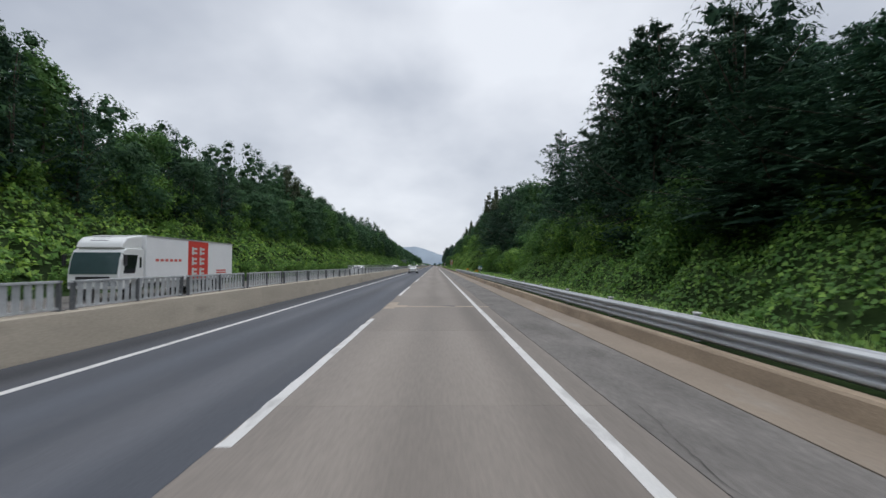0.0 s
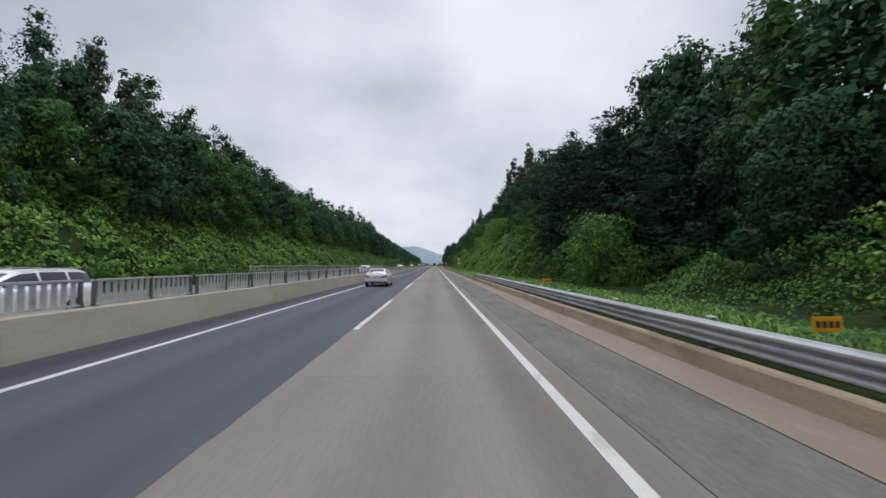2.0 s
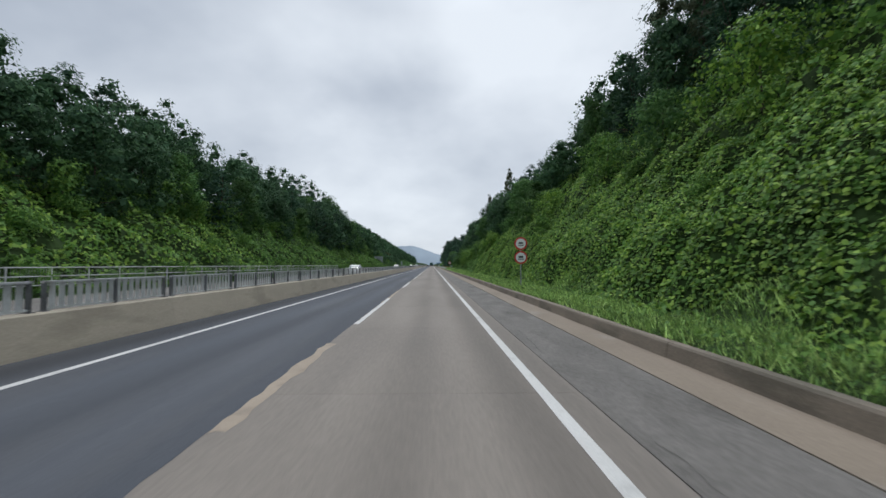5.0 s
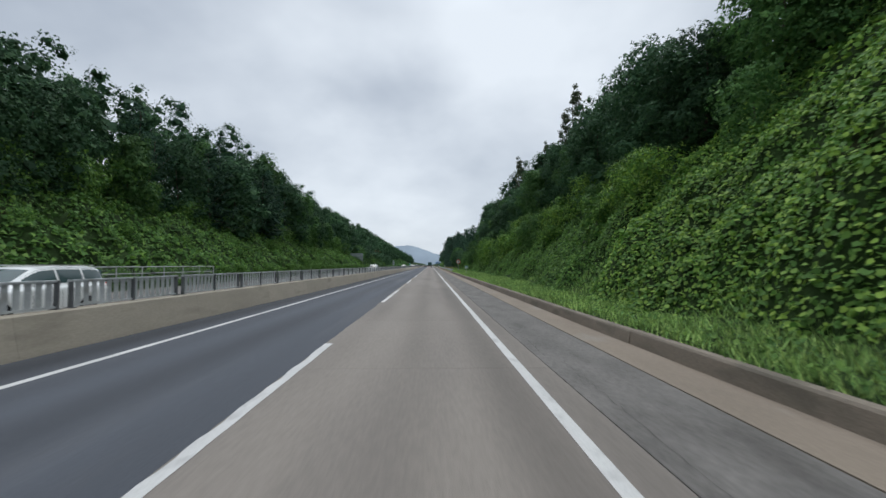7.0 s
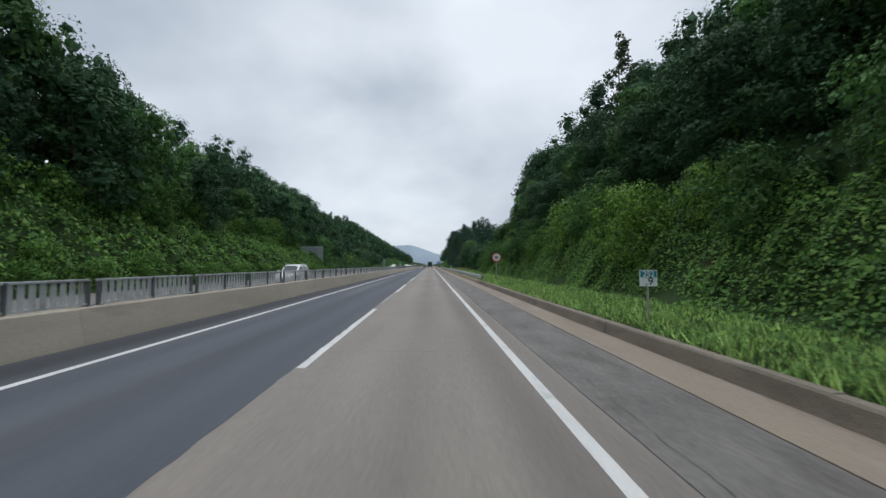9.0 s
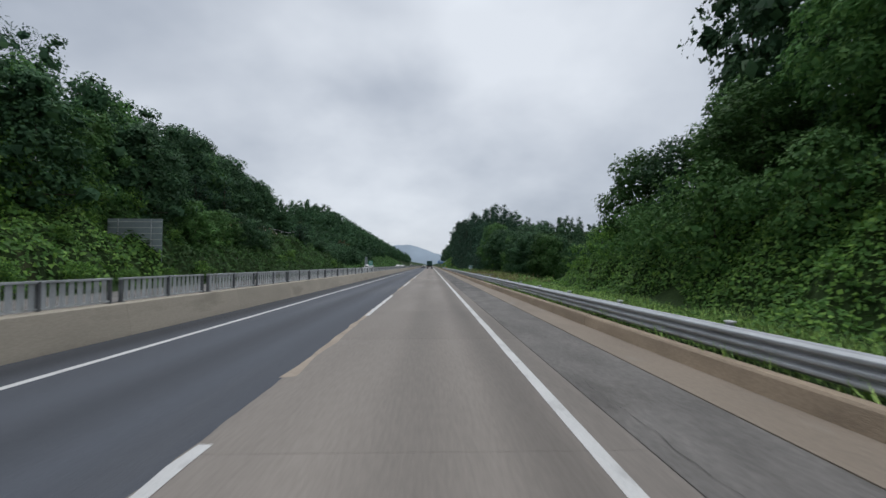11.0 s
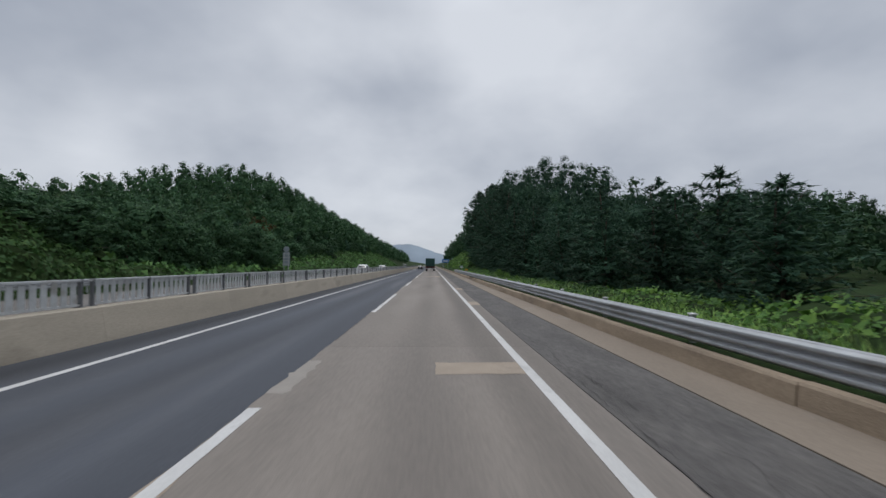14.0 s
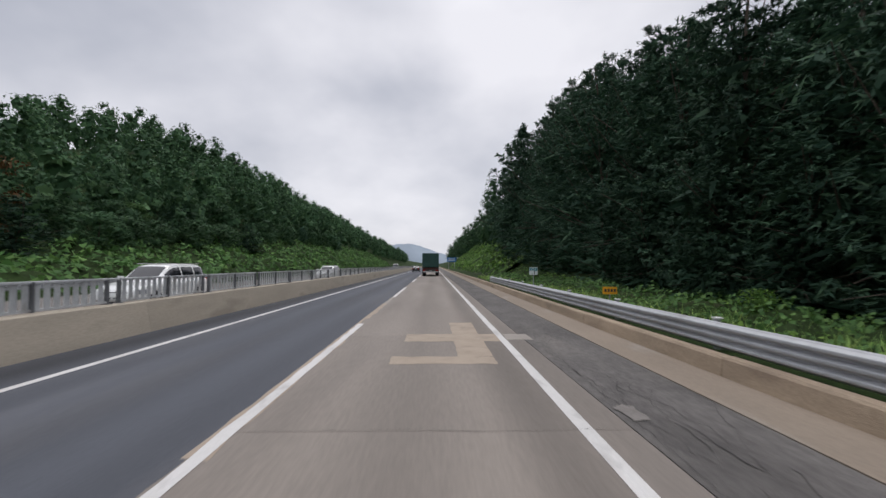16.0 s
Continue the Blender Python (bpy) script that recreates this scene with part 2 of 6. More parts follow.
def add_box(bm, c, s, rz=0.0, bevel=0.0, rx=0.0):
    """A box of size s round c in bm."""
    made = bmesh.ops.create_cube(bm, size=1.0)["verts"]
    bmesh.ops.transform(bm, matrix=pose(*c, rx, 0, rz) @ Matrix.Diagonal((*s, 1)), verts=made)
    if bevel:
        edges = {e for v in made for e in v.link_edges}
        bmesh.ops.bevel(bm, geom=list(edges), offset=bevel, segments=2, affect="EDGES", profile=0.7)
    return made


def add_rod(bm, a, b, r1, r2=None, sides=8):
    """A tapered rod from a to b."""
    a, b = Vector(a), Vector(b)
    r2 = r1 if r2 is None else r2
    turn = (b - a).to_track_quat("Z", "Y").to_matrix().to_4x4()
    bmesh.ops.create_cone(bm, cap_ends=True, segments=sides, radius1=r1, radius2=r2, depth=(b - a).length,
                          matrix=Matrix.Translation((a + b) / 2) @ turn)


def strip(section, y0, y1, step=None, wobble=0.0):
    """A prism with the given (x, z) section, open or closed, along y."""
    bm = bmesh.new()
    ys = [y0, y1] if not step else list(np.linspace(y0, y1, max(2, int(round((y1 - y0) / step)) + 1)))
    rings = []
    for y in ys:
        j = wobble * (noise.noise(Vector((0.0, y * 0.35, 3.1)))) if wobble else 0.0
        rings.append([bm.verts.new((x + j, y, z)) for x, z in section])
    for r, s in zip(rings, rings[1:]):
        for i in range(len(section) - 1):
            bm.faces.new((r[i], r[i + 1], s[i + 1], s[i]))
    return bm


def closed_strip(section, y0, y1):
    """A solid prism with the closed (x, z) section along y."""
    bm = bmesh.new()
    a = [bm.verts.new((x, y0, z)) for x, z in section]
    b = [bm.verts.new((x, y1, z)) for x, z in section]
    k = len(section)
    for i in range(k):
        bm.faces.new((a[i], a[(i + 1) % k], b[(i + 1) % k], b[i]))
    bm.faces.new(a[::-1]); bm.faces.new(b)
    bmesh.ops.recalc_face_normals(bm, faces=bm.faces)
    return bm


def empty(name, m=None):
    ob = new(name)
    ob.empty_display_size = 0.3
    if m is not None:
        ob.matrix_basis = m
    return ob


# ---- the plan: road edges, hillsides ----
Y0, Y1 = -40.0, 900.0
LINE_R, LINE_L, LINE_M = 1.82, -1.775, -5.40
LANE_EDGE, GUTTER, KERB = 2.30, 3.73, 4.50
WALL_FACE = -6.70
FAR_EDGE = -19.0
RAILS = [(-40.0, 102.6), (276.0, 457.0)]


def curve(y, pts):
    return np.interp(y, [p[0] for p in pts], [p[1] for p in pts])


# right hillside: where the slope begins, where it ends, and its height there
R_TOE = [(-60, 7.5), (40, 7.5), (60, 12), (85, 12), (100, 7.2), (205, 7.0), (225, 8.4), (270, 9.2), (300, 9.0), (320, 8.8), (440, 9), (470, 8), (900, 8)]
R_CREST = [(-60, 20), (45, 20), (60, 30), (85, 30), (100, 21), (200, 21), (310, 21), (330, 26), (440, 28), (470, 24), (900, 24)]
R_HIGH = [(-60, 7), (45, 7), (62, 4), (84, 5), (105, 13), (180, 15), (290, 14), (312, 8), (322, -1.0), (328, -4.0), (352, -4.2), (372, -2.0), (385, -0.8), (420, -0.5), (445, 3), (470, 11), (620, 13), (900, 6)]
L_TOE = [(-60, 20.5), (900, 20.5)]
L_CREST = [(-60, 31), (340, 31), (400, 28), (435, 30), (465, 52), (500, 58), (620, 56), (900, 40)]
L_HIGH = [(-60, 7.5), (60, 8), (200, 8.5), (330, 7.6), (392, 6.4), (400, 3.6), (408, 0.6), (438, 0.8), (455, 6), (475, 13), (495, 20), (512, 25), (540, 25), (620, 22), (900, 8)]
# tops of the trees
R_TOP = [(-60, 8), (14, 8), (17, 11), (20, 16), (26, 18.5), (31, 17), (36, 12.5), (40, 14.5), (44, 16.5), (47, 12), (50, 8.5), (58, 9), (66, 12), (72, 17), (92, 19.5), (110, 20), (126, 24), (150, 27.5), (170, 30), (200, 25), (207, 21.5), (213, 21),
         (222, 21), (234, 26), (268, 25), (290, 26), (312, 27), (326, 23), (332, 3), (338, 5), (342, 5.8), (347, 6.8), (355, 7.8), (360, 8.6), (368, 9.5), (374, 8), (380, 6.2), (388, 5.6),
         (398, 7.8), (412, 9.2), (421, 10.8), (430, 13.0), (445, 18.0), (456, 22), (471, 24.5), (490, 24), (503, 22), (540, 21), (700, 22), (900, 22)]
L_TOP = [(-60, 26.8), (33, 26.2), (38, 20.3), (70, 19.9), (84, 21.4), (95, 24.1), (111, 25.1), (135, 23.5), (150, 21.9), (180, 22.5), (217, 21.9), (239, 24.1), (267, 26.2), (281, 27.3), (288, 20.9), (326, 23.5), (362, 20.5), (385, 17.5), (390, 11.5), (394, 9), (413, 9.5), (425, 10.8), (440, 10), (455, 9.5), (476, 11), (500, 13), (540, 15), (700, 16), (900, 16)]


def ground_z(x, y):
    """The ground's height; works on arrays."""
    x, y = np.asarray(x, float), np.asarray(y, float)
    out = np.full(np.broadcast(x, y).shape, -0.06)
    tr = np.clip((x - curve(y, R_TOE)) / (curve(y, R_CREST) - curve(y, R_TOE)), 0, 1)
    lift = np.clip((x - 4.62) / 0.08, 0, 1)
    right = -0.06 + lift * 0.34 + tr * curve(y, R_HIGH) + np.clip(x - curve(y, R_CREST), 0, 26) * 0.30 * np.clip((curve(y, R_HIGH) - 3) / 7, 0, 1) * np.clip((y - 500) / 30, 0, 1) + np.clip(x - curve(y, R_CREST), 0, 26) * 0.30 * np.clip((312 - y) / 12, 0, 1) * np.clip((curve(y, R_HIGH) - 3) / 7, 0, 1)
    tl = np.clip((-x - curve(y, L_TOE)) / (curve(y, L_CREST) - curve(y, L_TOE)), 0, 1)
    left = -0.06 + np.clip((-x - 19.3) / 0.2, 0, 1) * 0.2 + tl * curve(y, L_HIGH) + np.clip(-x - curve(y, L_CREST), 0, 26) * 0.36 * np.clip((curve(y, L_HIGH) - 3) / 5, 0, 1) * np.clip((470 - y) / 25, 0, 1)
    out = np.where(x > 4.6, right, np.where(x < -19.2, left, out))
    bumps = 0.5 * np.sin(x * 0.9 + 1.3 * np.sin(y * 0.31)) * np.sin(y * 0.55 + x * 0.2) + 0.3 * np.sin(y * 1.3 + 2.0 * np.sin(x * 0.7))
    far = np.clip(np.minimum(np.abs(x - 4.6), np.abs(x)) / 4.0 - 0.8, 0, 1)
    inside = (x > -20.5) & (x < 7.0)
    return out + np.where(inside, 0.0, bumps * 0.45 * far)


# ---- ground sheet to the horizon ----
gx = np.concatenate([[-2500, -1500, -900, -500, -300, -200, -150, -120, -100, -85, -70, -60, -52], np.arange(-46, -20, 1.1), [-20.0, -19.5, -19.3, -19.2, -12, -7, 0, 4.55, 4.62, 4.70, 5.6, 6.6],
                     np.arange(7.2, 34, 0.95), [36, 40, 46, 54, 64, 80, 100, 130, 180, 260, 400, 700, 1200, 2500]])
gy = np.concatenate([[-900, -400, -200, -120, -80], np.arange(-60, 560, 2.2), np.arange(562, 920, 8), [960, 1050, 1200, 1500, 2000, 3000, 4200]])
GX, GY = np.meshgrid(gx, gy)
GZ = ground_z(GX, GY)
verts = np.stack([GX, GY, GZ], -1).reshape(-1, 3)
ny, nx = GX.shape
idx = np.arange(ny * nx).reshape(ny, nx)
faces = np.stack([idx[:-1, :-1], idx[:-1, 1:], idx[1:, 1:], idx[1:, :-1]], -1).reshape(-1, 4)
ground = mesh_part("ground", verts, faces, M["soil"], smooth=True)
tagged(ground, "green overgrown hillsides and verges beside the motorway", "ground", kind="structure")

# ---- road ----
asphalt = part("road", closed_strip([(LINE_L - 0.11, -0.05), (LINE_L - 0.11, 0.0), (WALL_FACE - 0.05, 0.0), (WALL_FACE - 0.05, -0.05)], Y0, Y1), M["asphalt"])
tagged(asphalt, "dark grey asphalt overtaking lane with worn wheel tracks", "road", kind="structure")
# the overlay laps over the slabs with a ragged edge
bm = bmesh.new(); prev = None
for i in range(2600):
    y = -30 + 0.2 * i
    e = 0.045 + 0.045 * noise.noise(Vector((0, y * 0.4, 1))) + 0.03 * noise.noise(Vector((0, y * 2.3, 4)))
    row = (bm.verts.new((LINE_L - 0.13, y, 0.0020)), bm.verts.new((LINE_L - 0.11 + max(e, 0.002), y, 0.0022)))
    if prev:
        bm.faces.new((prev[0], prev[1], row[1], row[0]))
    prev = row
part("overlay_edge", bm, M["asphalt"], asphalt)
far_road = part("road", closed_strip([(WALL_FACE - 0.62, -0.05), (WALL_FACE - 0.62, 0.0), (FAR_EDGE, 0.0), (FAR_EDGE, -0.05)], Y0, Y1), M["shoulder"])
tagged(far_road, "grey carriageway of the oncoming traffic", "road", kind="structure")
lane = part("road", closed_strip([(LINE_L - 0.11, -0.055), (LINE_L - 0.11, -0.03), (LANE_EDGE, -0.03), (LANE_EDGE, -0.055)], Y0, Y1), M["joint"])
tagged(lane, "worn beige-grey concrete slab lane with joints", "road", kind="structure")
shoulder = part("pavement", strip([(LANE_EDGE + 0.02, -0.05), (LANE_EDGE + 0.02, -0.004), (GUTTER - 0.045, 0.006), (GUTTER - 0.045, -0.05)], Y0, 318.0), M["shoulder"])
tagged(shoulder, "weathered grey hard shoulder with cracks", "pavement", kind="structure")
worn = part("pavement", strip([(LANE_EDGE + 0.02, -0.05), (LANE_EDGE + 0.02, -0.004), (GUTTER - 0.045, 0.006), (GUTTER - 0.045, -0.05)], 318.0, Y1), M["shoulder_worn"])
tagged(worn, "dark worn hard shoulder with many cracks", "pavement", kind="structure")
gutter = part("pavement", strip([(GUTTER, -0.05), (GUTTER, 0.0), (KERB + 0.02, 0.03), (KERB + 0.02, -0.05)], Y0, Y1), M["gutter"])
tagged(gutter, "sandy concrete gutter strip along the kerb", "pavement", kind="structure")


bed = part("pavement", strip([(LANE_EDGE - 0.02, -0.028), (KERB + 0.01, -0.024)], Y0, Y1), M["joint"])
tagged(bed, "dark joint bed under the shoulder and gutter slabs", "pavement", kind="structure")


def painted(name, x, y0, y1, w, label, parent=None, z=0.004, ragged_side=0.0):
    bm = bmesh.new()
    k = max(2, int((y1 - y0) / (0.22 if ragged_side else 2.0)))
    prev = None
    for i in range(k + 1):
        y = y0 + (y1 - y0) * i / k
        j = 0.012 * noise.noise(Vector((x, y * 0.5, 0)))
        e = ragged_side * (noise.noise(Vector((x, y * 2.1, 7))) + 0.7 * noise.noise(Vector((x, y * 0.6, 2))))
        a, b = bm.verts.new((x - w / 2 + j + e, y, z)), bm.verts.new((x + w / 2 + j * 0.5 + e * 0.2, y, z))
        if prev:
            bm.faces.new((prev[0], prev[1], b, a))
        prev = (a, b)
    ob = part(name, bm, M["paint"])
    return tagged(ob, label, "road marking", kind="structure")


painted("trim", LINE_R, Y0, Y1, 0.158, "solid white edge line, slightly worn", z=0.005)
painted("trim", LINE_M, Y0, Y1, 0.15, "thin solid white line beside the median")
for y in np.arange(4.15 - 40, Y1, 19.985):
    painted("lane_dash", LINE_L + 0.02, y, y + 9.6, 0.15, "worn white dash of the lane line with a ragged edge", z=0.005, ragged_side=0.035)
for x in (-9.2, -12.9):
    painted("trim", x, Y0, Y1, 0.15, "white line on the oncoming carriageway")

# slabs of the concrete lane, 5.95 m long
bm = bmesh.new()
add_box(bm, ((LINE_L - 0.10 + LANE_EDGE) / 2, 0, -0.02), (LANE_EDGE - LINE_L + 0.10, 5.994, 0.04))
slab_mesh = bpy.data.meshes.new("slab"); bm.to_mesh(slab_mesh); bm.free(); slab_mesh.materials.append(M["lane"])
SLAB = 6.0
for k in range(-7, 151):
    s = new("slab", slab_mesh); s.parent = lane
    s.location = (0, 425.3 + (k - 71) * SLAB + SLAB / 2, 0)

# ---- kerb stones on the right ----
bm = closed_strip([(KERB, -0.05), (KERB + 0.035, 0.28), (KERB + 0.06, 0.315), (KERB + 0.20, 0.32), (KERB + 0.20, -0.05)], 0, 5.99)
kerb_mesh = bpy.data.meshes.new("kerb_stone"); bm.to_mesh(kerb_mesh); bm.free(); kerb_mesh.materials.append(M["kerb"])
kerb_old_mesh = kerb_mesh.copy(); kerb_old_mesh.materials.clear(); kerb_old_mesh.materials.append(M["kerb_old"])
kerb = empty("kerb", pose(0, 0, 0)); tagged(kerb, "low stained concrete kerb along the verge", "kerb", kind="structure")
for k in range(-6, 150):
    s = new("kerb_stone", kerb_old_mesh if 16 <= k <= 45 else kerb_mesh); s.parent = kerb
    s.location = (0.008 * math.sin(k * 2.7), 1.3 + k * 6.0, 0.006 * math.sin(k * 1.9))
    if k == 69:  # a drain gap is left open here
        s.location.y, s.scale = 418.5, (1, 0.46, 1)

bm = bmesh.new(); add_box(bm, (KERB + 0.19, 416.9, 0.10), (0.16, 3.2, 0.36), bevel=0.02); add_box(bm, (KERB + 0.10, 416.9, 0.01), (0.16, 3.2, 0.06))
part("drain_lip", bm, M["kerb_old"], kerb)

# ---- median wall with its steel screen ----
wall_section = [(WALL_FACE, -0.05), (WALL_FACE - 0.015, 0.06), (WALL_FACE - 0.150, 0.735), (WALL_FACE - 0.20, 0.77), (WALL_FACE - 0.40, 0.77), (WALL_FACE - 0.415, 0.755),
                (WALL_FACE - 0.55, 0.18), (WALL_FACE - 0.59, 0.10), (WALL_FACE - 0.60, -0.05)]
bm = closed_strip(wall_section, 0, 5.994)
wall_mesh = bpy.data.meshes.new("wall_block"); bm.to_mesh(wall_mesh); bm.free(); wall_mesh.materials.append(M["barrier"])
median = empty("wall_median"); tagged(median, "long beige concrete median wall with stained panels", "wall", kind="structure")
for k in range(-6, 150):
    s = new("wall_block", wall_mesh); s.parent = median
    s.location = (0, k * 6.0, 0)
WALL_MID, WALL_TOP = WALL_FACE - 0.30, 0.77


M["screen_post"] = material("dark_weathered_steel", (0.125, 0.130, 0.135), 0.6, 0.2, vary=0.25, scale=3.0, fine=30)


def screen_panel():
    """A panel of the screen on the wall: two end posts, a middle post, two rails, upright slats."""
    root = empty("screen_panel")
    for y in (0.12, 3.88):
        bm = bmesh.new(); add_box(bm, (0, y, 0.29), (0.07, 0.07, 0.58), bevel=0.008); add_box(bm, (0, y, 0.008), (0.16, 0.14, 0.016))
        part("post", bm, M["screen_post"], root, "dark end post")
    bm = bmesh.new(); add_box(bm, (0.012, 2.0, 0.29), (0.07, 0.06, 0.56)); part("post", bm, M["screen_post"], root, "dark middle post")
    bm = bmesh.new(); add_box(bm, (0, 2.0, 0.555), (0.07, 3.86, 0.05), bevel=0.01); part("top_rail", bm, M["fence_steel"], root)
    bm = bmesh.new(); add_box(bm, (0, 2.0, 0.05), (0.06, 3.80, 0.04)); part("bottom_rail", bm, M["fence_steel"], root)
    bm = bmesh.new(); add_box(bm, (0, 0, 0), (0.012, 0.148, 0.47))
    slat = bpy.data.meshes.new("slat"); bm.to_mesh(slat); bm.free(); slat.materials.append(M["fence_steel"])
    for i in range(16):
        y = 0.30 + i * 0.2266
        s = new("slat", slat); s.parent = root
        s.matrix_basis = pose(0.0, y, 0.30, 0, 0, 3)
    return tagged(root, "grey steel glare screen panel with upright slats on the median wall", "fence", "median screen panels")


panel = screen_panel()
panel.matrix_basis = pose(WALL_MID, -24, WALL_TOP)
for k in range(1, 150):
    q = copy_thing(panel, pose(WALL_MID, -24 + 4.1 * k, WALL_TOP, 0, 0.8 * math.sin(k * 3.3), 0.25 * math.sin(k * 5.1)))

# ---- guard rails on the right ----


def w_beam(y0, y1, x, z):
    folds = [(0.02, 0.0), (0.0, 0.012)]
    for k in range(3):
        q = 0.018 + 0.130 * k
        folds += [(-0.012, q), (-0.068, q + 0.030), (-0.074, q + 0.042), (-0.074, q + 0.064), (-0.068, q + 0.078), (-0.012, q + 0.108)]
    folds += [(0.0, 0.400), (0.03, 0.410)]
    s = [(x + a, z + b) for a, b in folds]
    bm = bmesh.new()
    ys = np.linspace(y0, y1, max(2, int((y1 - y0) / 4) + 1))
    rings = []
    for y in ys:
        j = 0.012 * noise.noise(Vector((1.0, y * 0.15, 0)))
        rings.append([bm.verts.new((px + j, y, pz + j * 0.6)) for px, pz in s])
    for r, q in zip(rings, rings[1:]):
        for i in range(len(s) - 1):
            bm.faces.new((r[i], r[i + 1], q[i + 1], q[i]))
    return bm


RAIL_X = 4.82
for y0, y1 in RAILS:
    root = empty("guard_rail", pose(0, y0, 0.2))
    seg = 4.0
    beam_shared = None
    n = int((y1 - y0) / seg)
    for k in range(n):
        bm = w_beam(0, seg + 0.02, RAIL_X, 0.15)
        if beam_shared is None:
            bb = part("beam", bm, M["steel"], root)
            mod = bb.modifiers.new("thick", "SOLIDIFY"); mod.thickness = 0.006; mod.offset = -1
            beam_shared = bb.data
        else:
            bm.free()
            bb = new("beam", beam_shared); bb.parent = root
            bb.location = (0, k * seg, 0)
            mod = bb.modifiers.new("thick", "SOLIDIFY"); mod.thickness = 0.006; mod.offset = -1
    post_mesh = None
    for k in range(n + 1):
        if post_mesh is None:
            bm = bmesh.new()
            add_rod(bm, (RAIL_X + 0.16, 0.1, -0.3), (RAIL_X + 0.16, 0.1, 0.57), 0.06, sides=10)
            add_box(bm, (RAIL_X + 0.07, 0.1, 0.33), (0.14, 0.09, 0.30))
            pp = part("post", bm, M["steel"], root); post_mesh = pp.data
        else:
            pp = new("post", post_mesh); pp.parent = root; pp.location = (0, k * seg, 0)
    cap_mesh = None
    for k in range(n + 1):
        if cap_mesh is None:
            bm = bmesh.new(); add_box(bm, (RAIL_X + 0.17, 0.1, 0.59), (0.10, 0.16, 0.03), bevel=0.01)
            pp = part("reflector", bm, M["white_plastic"], root, "white reflector cap"); cap_mesh = pp.data
        else:
            pp = new("reflector", cap_mesh); pp.parent = root; pp.location = (0, k * seg, 0)
    tagged(root, "dull galvanised steel guard rail on round posts behind the kerb", "guard rail")

# ---- plants ----
rng = np.random.default_rng(7)


def unit(v):
    return v / (np.linalg.norm(v, axis=1, keepdims=True) + 1e-9)


def wave(x, y, seed):
    """Smooth noise on arrays, -1 to 1."""
    xi, yi = np.floor(x), np.floor(y)
    fx, fy = x - xi, y - yi
    fx, fy = fx * fx * (3 - 2 * fx), fy * fy * (3 - 2 * fy)

    def corner(i, j):
        return (np.sin(i * 127.1 + j * 311.7 + seed * 74.7) * 43758.5453) % 1.0 * 2 - 1
    a = corner(xi, yi) * (1 - fx) + corner(xi + 1, yi) * fx
    b = corner(xi, yi + 1) * (1 - fx) + corner(xi + 1, yi + 1) * fx
    return a * (1 - fy) + b * fy


OVAL = np.array([(0.0, -0.5, 0.0), (0.44, -0.22, -0.10), (0.36, 0.18, -0.12), (0.0, 0.58, -0.10), (-0.36, 0.18, -0.12), (-0.44, -0.22, -0.10)])
KITE = np.array([(0.0, -0.5, 0.0), (0.42, 0.0, -0.12), (0.0, 0.55, -0.05), (-0.42, 0.0, -0.12)])
POINT = np.array([(-0.46, -0.30, 0.0), (0.46, -0.22, 0.0), (0.04, 0.58, -0.05)])
NEEDLE = np.array([(-0.15, -0.5, 0.0), (0.15, -0.45, 0.0), (0.02, 0.6, 0.0)])
LEAF = {"oval": (OVAL, [(0, 1, 2), (0, 2, 3), (0, 3, 4), (0, 4, 5)]), "kite": (KITE, [(0, 1, 2), (0, 2, 3)]), "point": (POINT, [(0, 1, 2)]), "needle": (NEEDLE, [(0, 1, 2)])}


def leaves(pos, facing, size, rng, shape="point", tilt=0.45, soft=0.35, along=None, mass=None):
    """Leaves at the places: their upper sides face about along facing, their tips point about along `along`; mass: outward directions that soften the shading."""
    k = len(pos)
    outline, tris = LEAF[shape]
    n = unit(unit(facing) + rng.normal(0, tilt, (k, 3)))
    t = rng.normal(0, 1, (k, 3)) if along is None else along + rng.normal(0, 0.45, (k, 3))
    v = unit(t - n * np.sum(t * n, 1, keepdims=True))
    u = np.cross(v, n)
    s = (size * rng.uniform(0.6, 1.4, k))[:, None, None]
    q = outline[None]
    verts = pos[:, None] + s * (q[:, :, :1] * u[:, None] + q[:, :, 1:2] * v[:, None] + q[:, :, 2:] * n[:, None])
    m = len(outline)
    faces = (np.arange(k)[:, None, None] * m + np.array(tris)[None]).reshape(-1, 3)
    shade = unit(n * (1 - soft) + unit(facing if mass is None else mass) * soft)
    return verts.reshape(-1, 3), faces, np.repeat(shade, m, 0)


def gather(pieces):
    vs, fs, ns, off = [], [], [], 0
    for v, f, nv in pieces:
        vs.append(v); fs.append(np.asarray(f) + off); ns.append(nv); off += len(v)
    return np.concatenate(vs), np.concatenate(fs), np.concatenate(ns)


def trunk_part(root, height, r, rng, limbs, mat="bark"):
    bm = bmesh.new()
    p = Vector((0, 0, -0.6)); rad = r
    steps = 6
    pts = [p]
    for i in range(steps):
        q = Vector((p.x + rng.normal(0, 0.012) * height, p.y + rng.normal(0, 0.012) * height, (i + 1) / steps * height))
        add_rod(bm, p, q, rad, rad * 0.8, 6)
        p, rad = q, rad * 0.8
        pts.append(p)
    for tip in limbs:
        i = int(np.clip(tip[2] / height * steps * 0.75, 1, steps - 1))
        add_rod(bm, pts[i], tip, r * 0.35, r * 0.08, 4)
    return part("trunk", bm, M[mat], root)


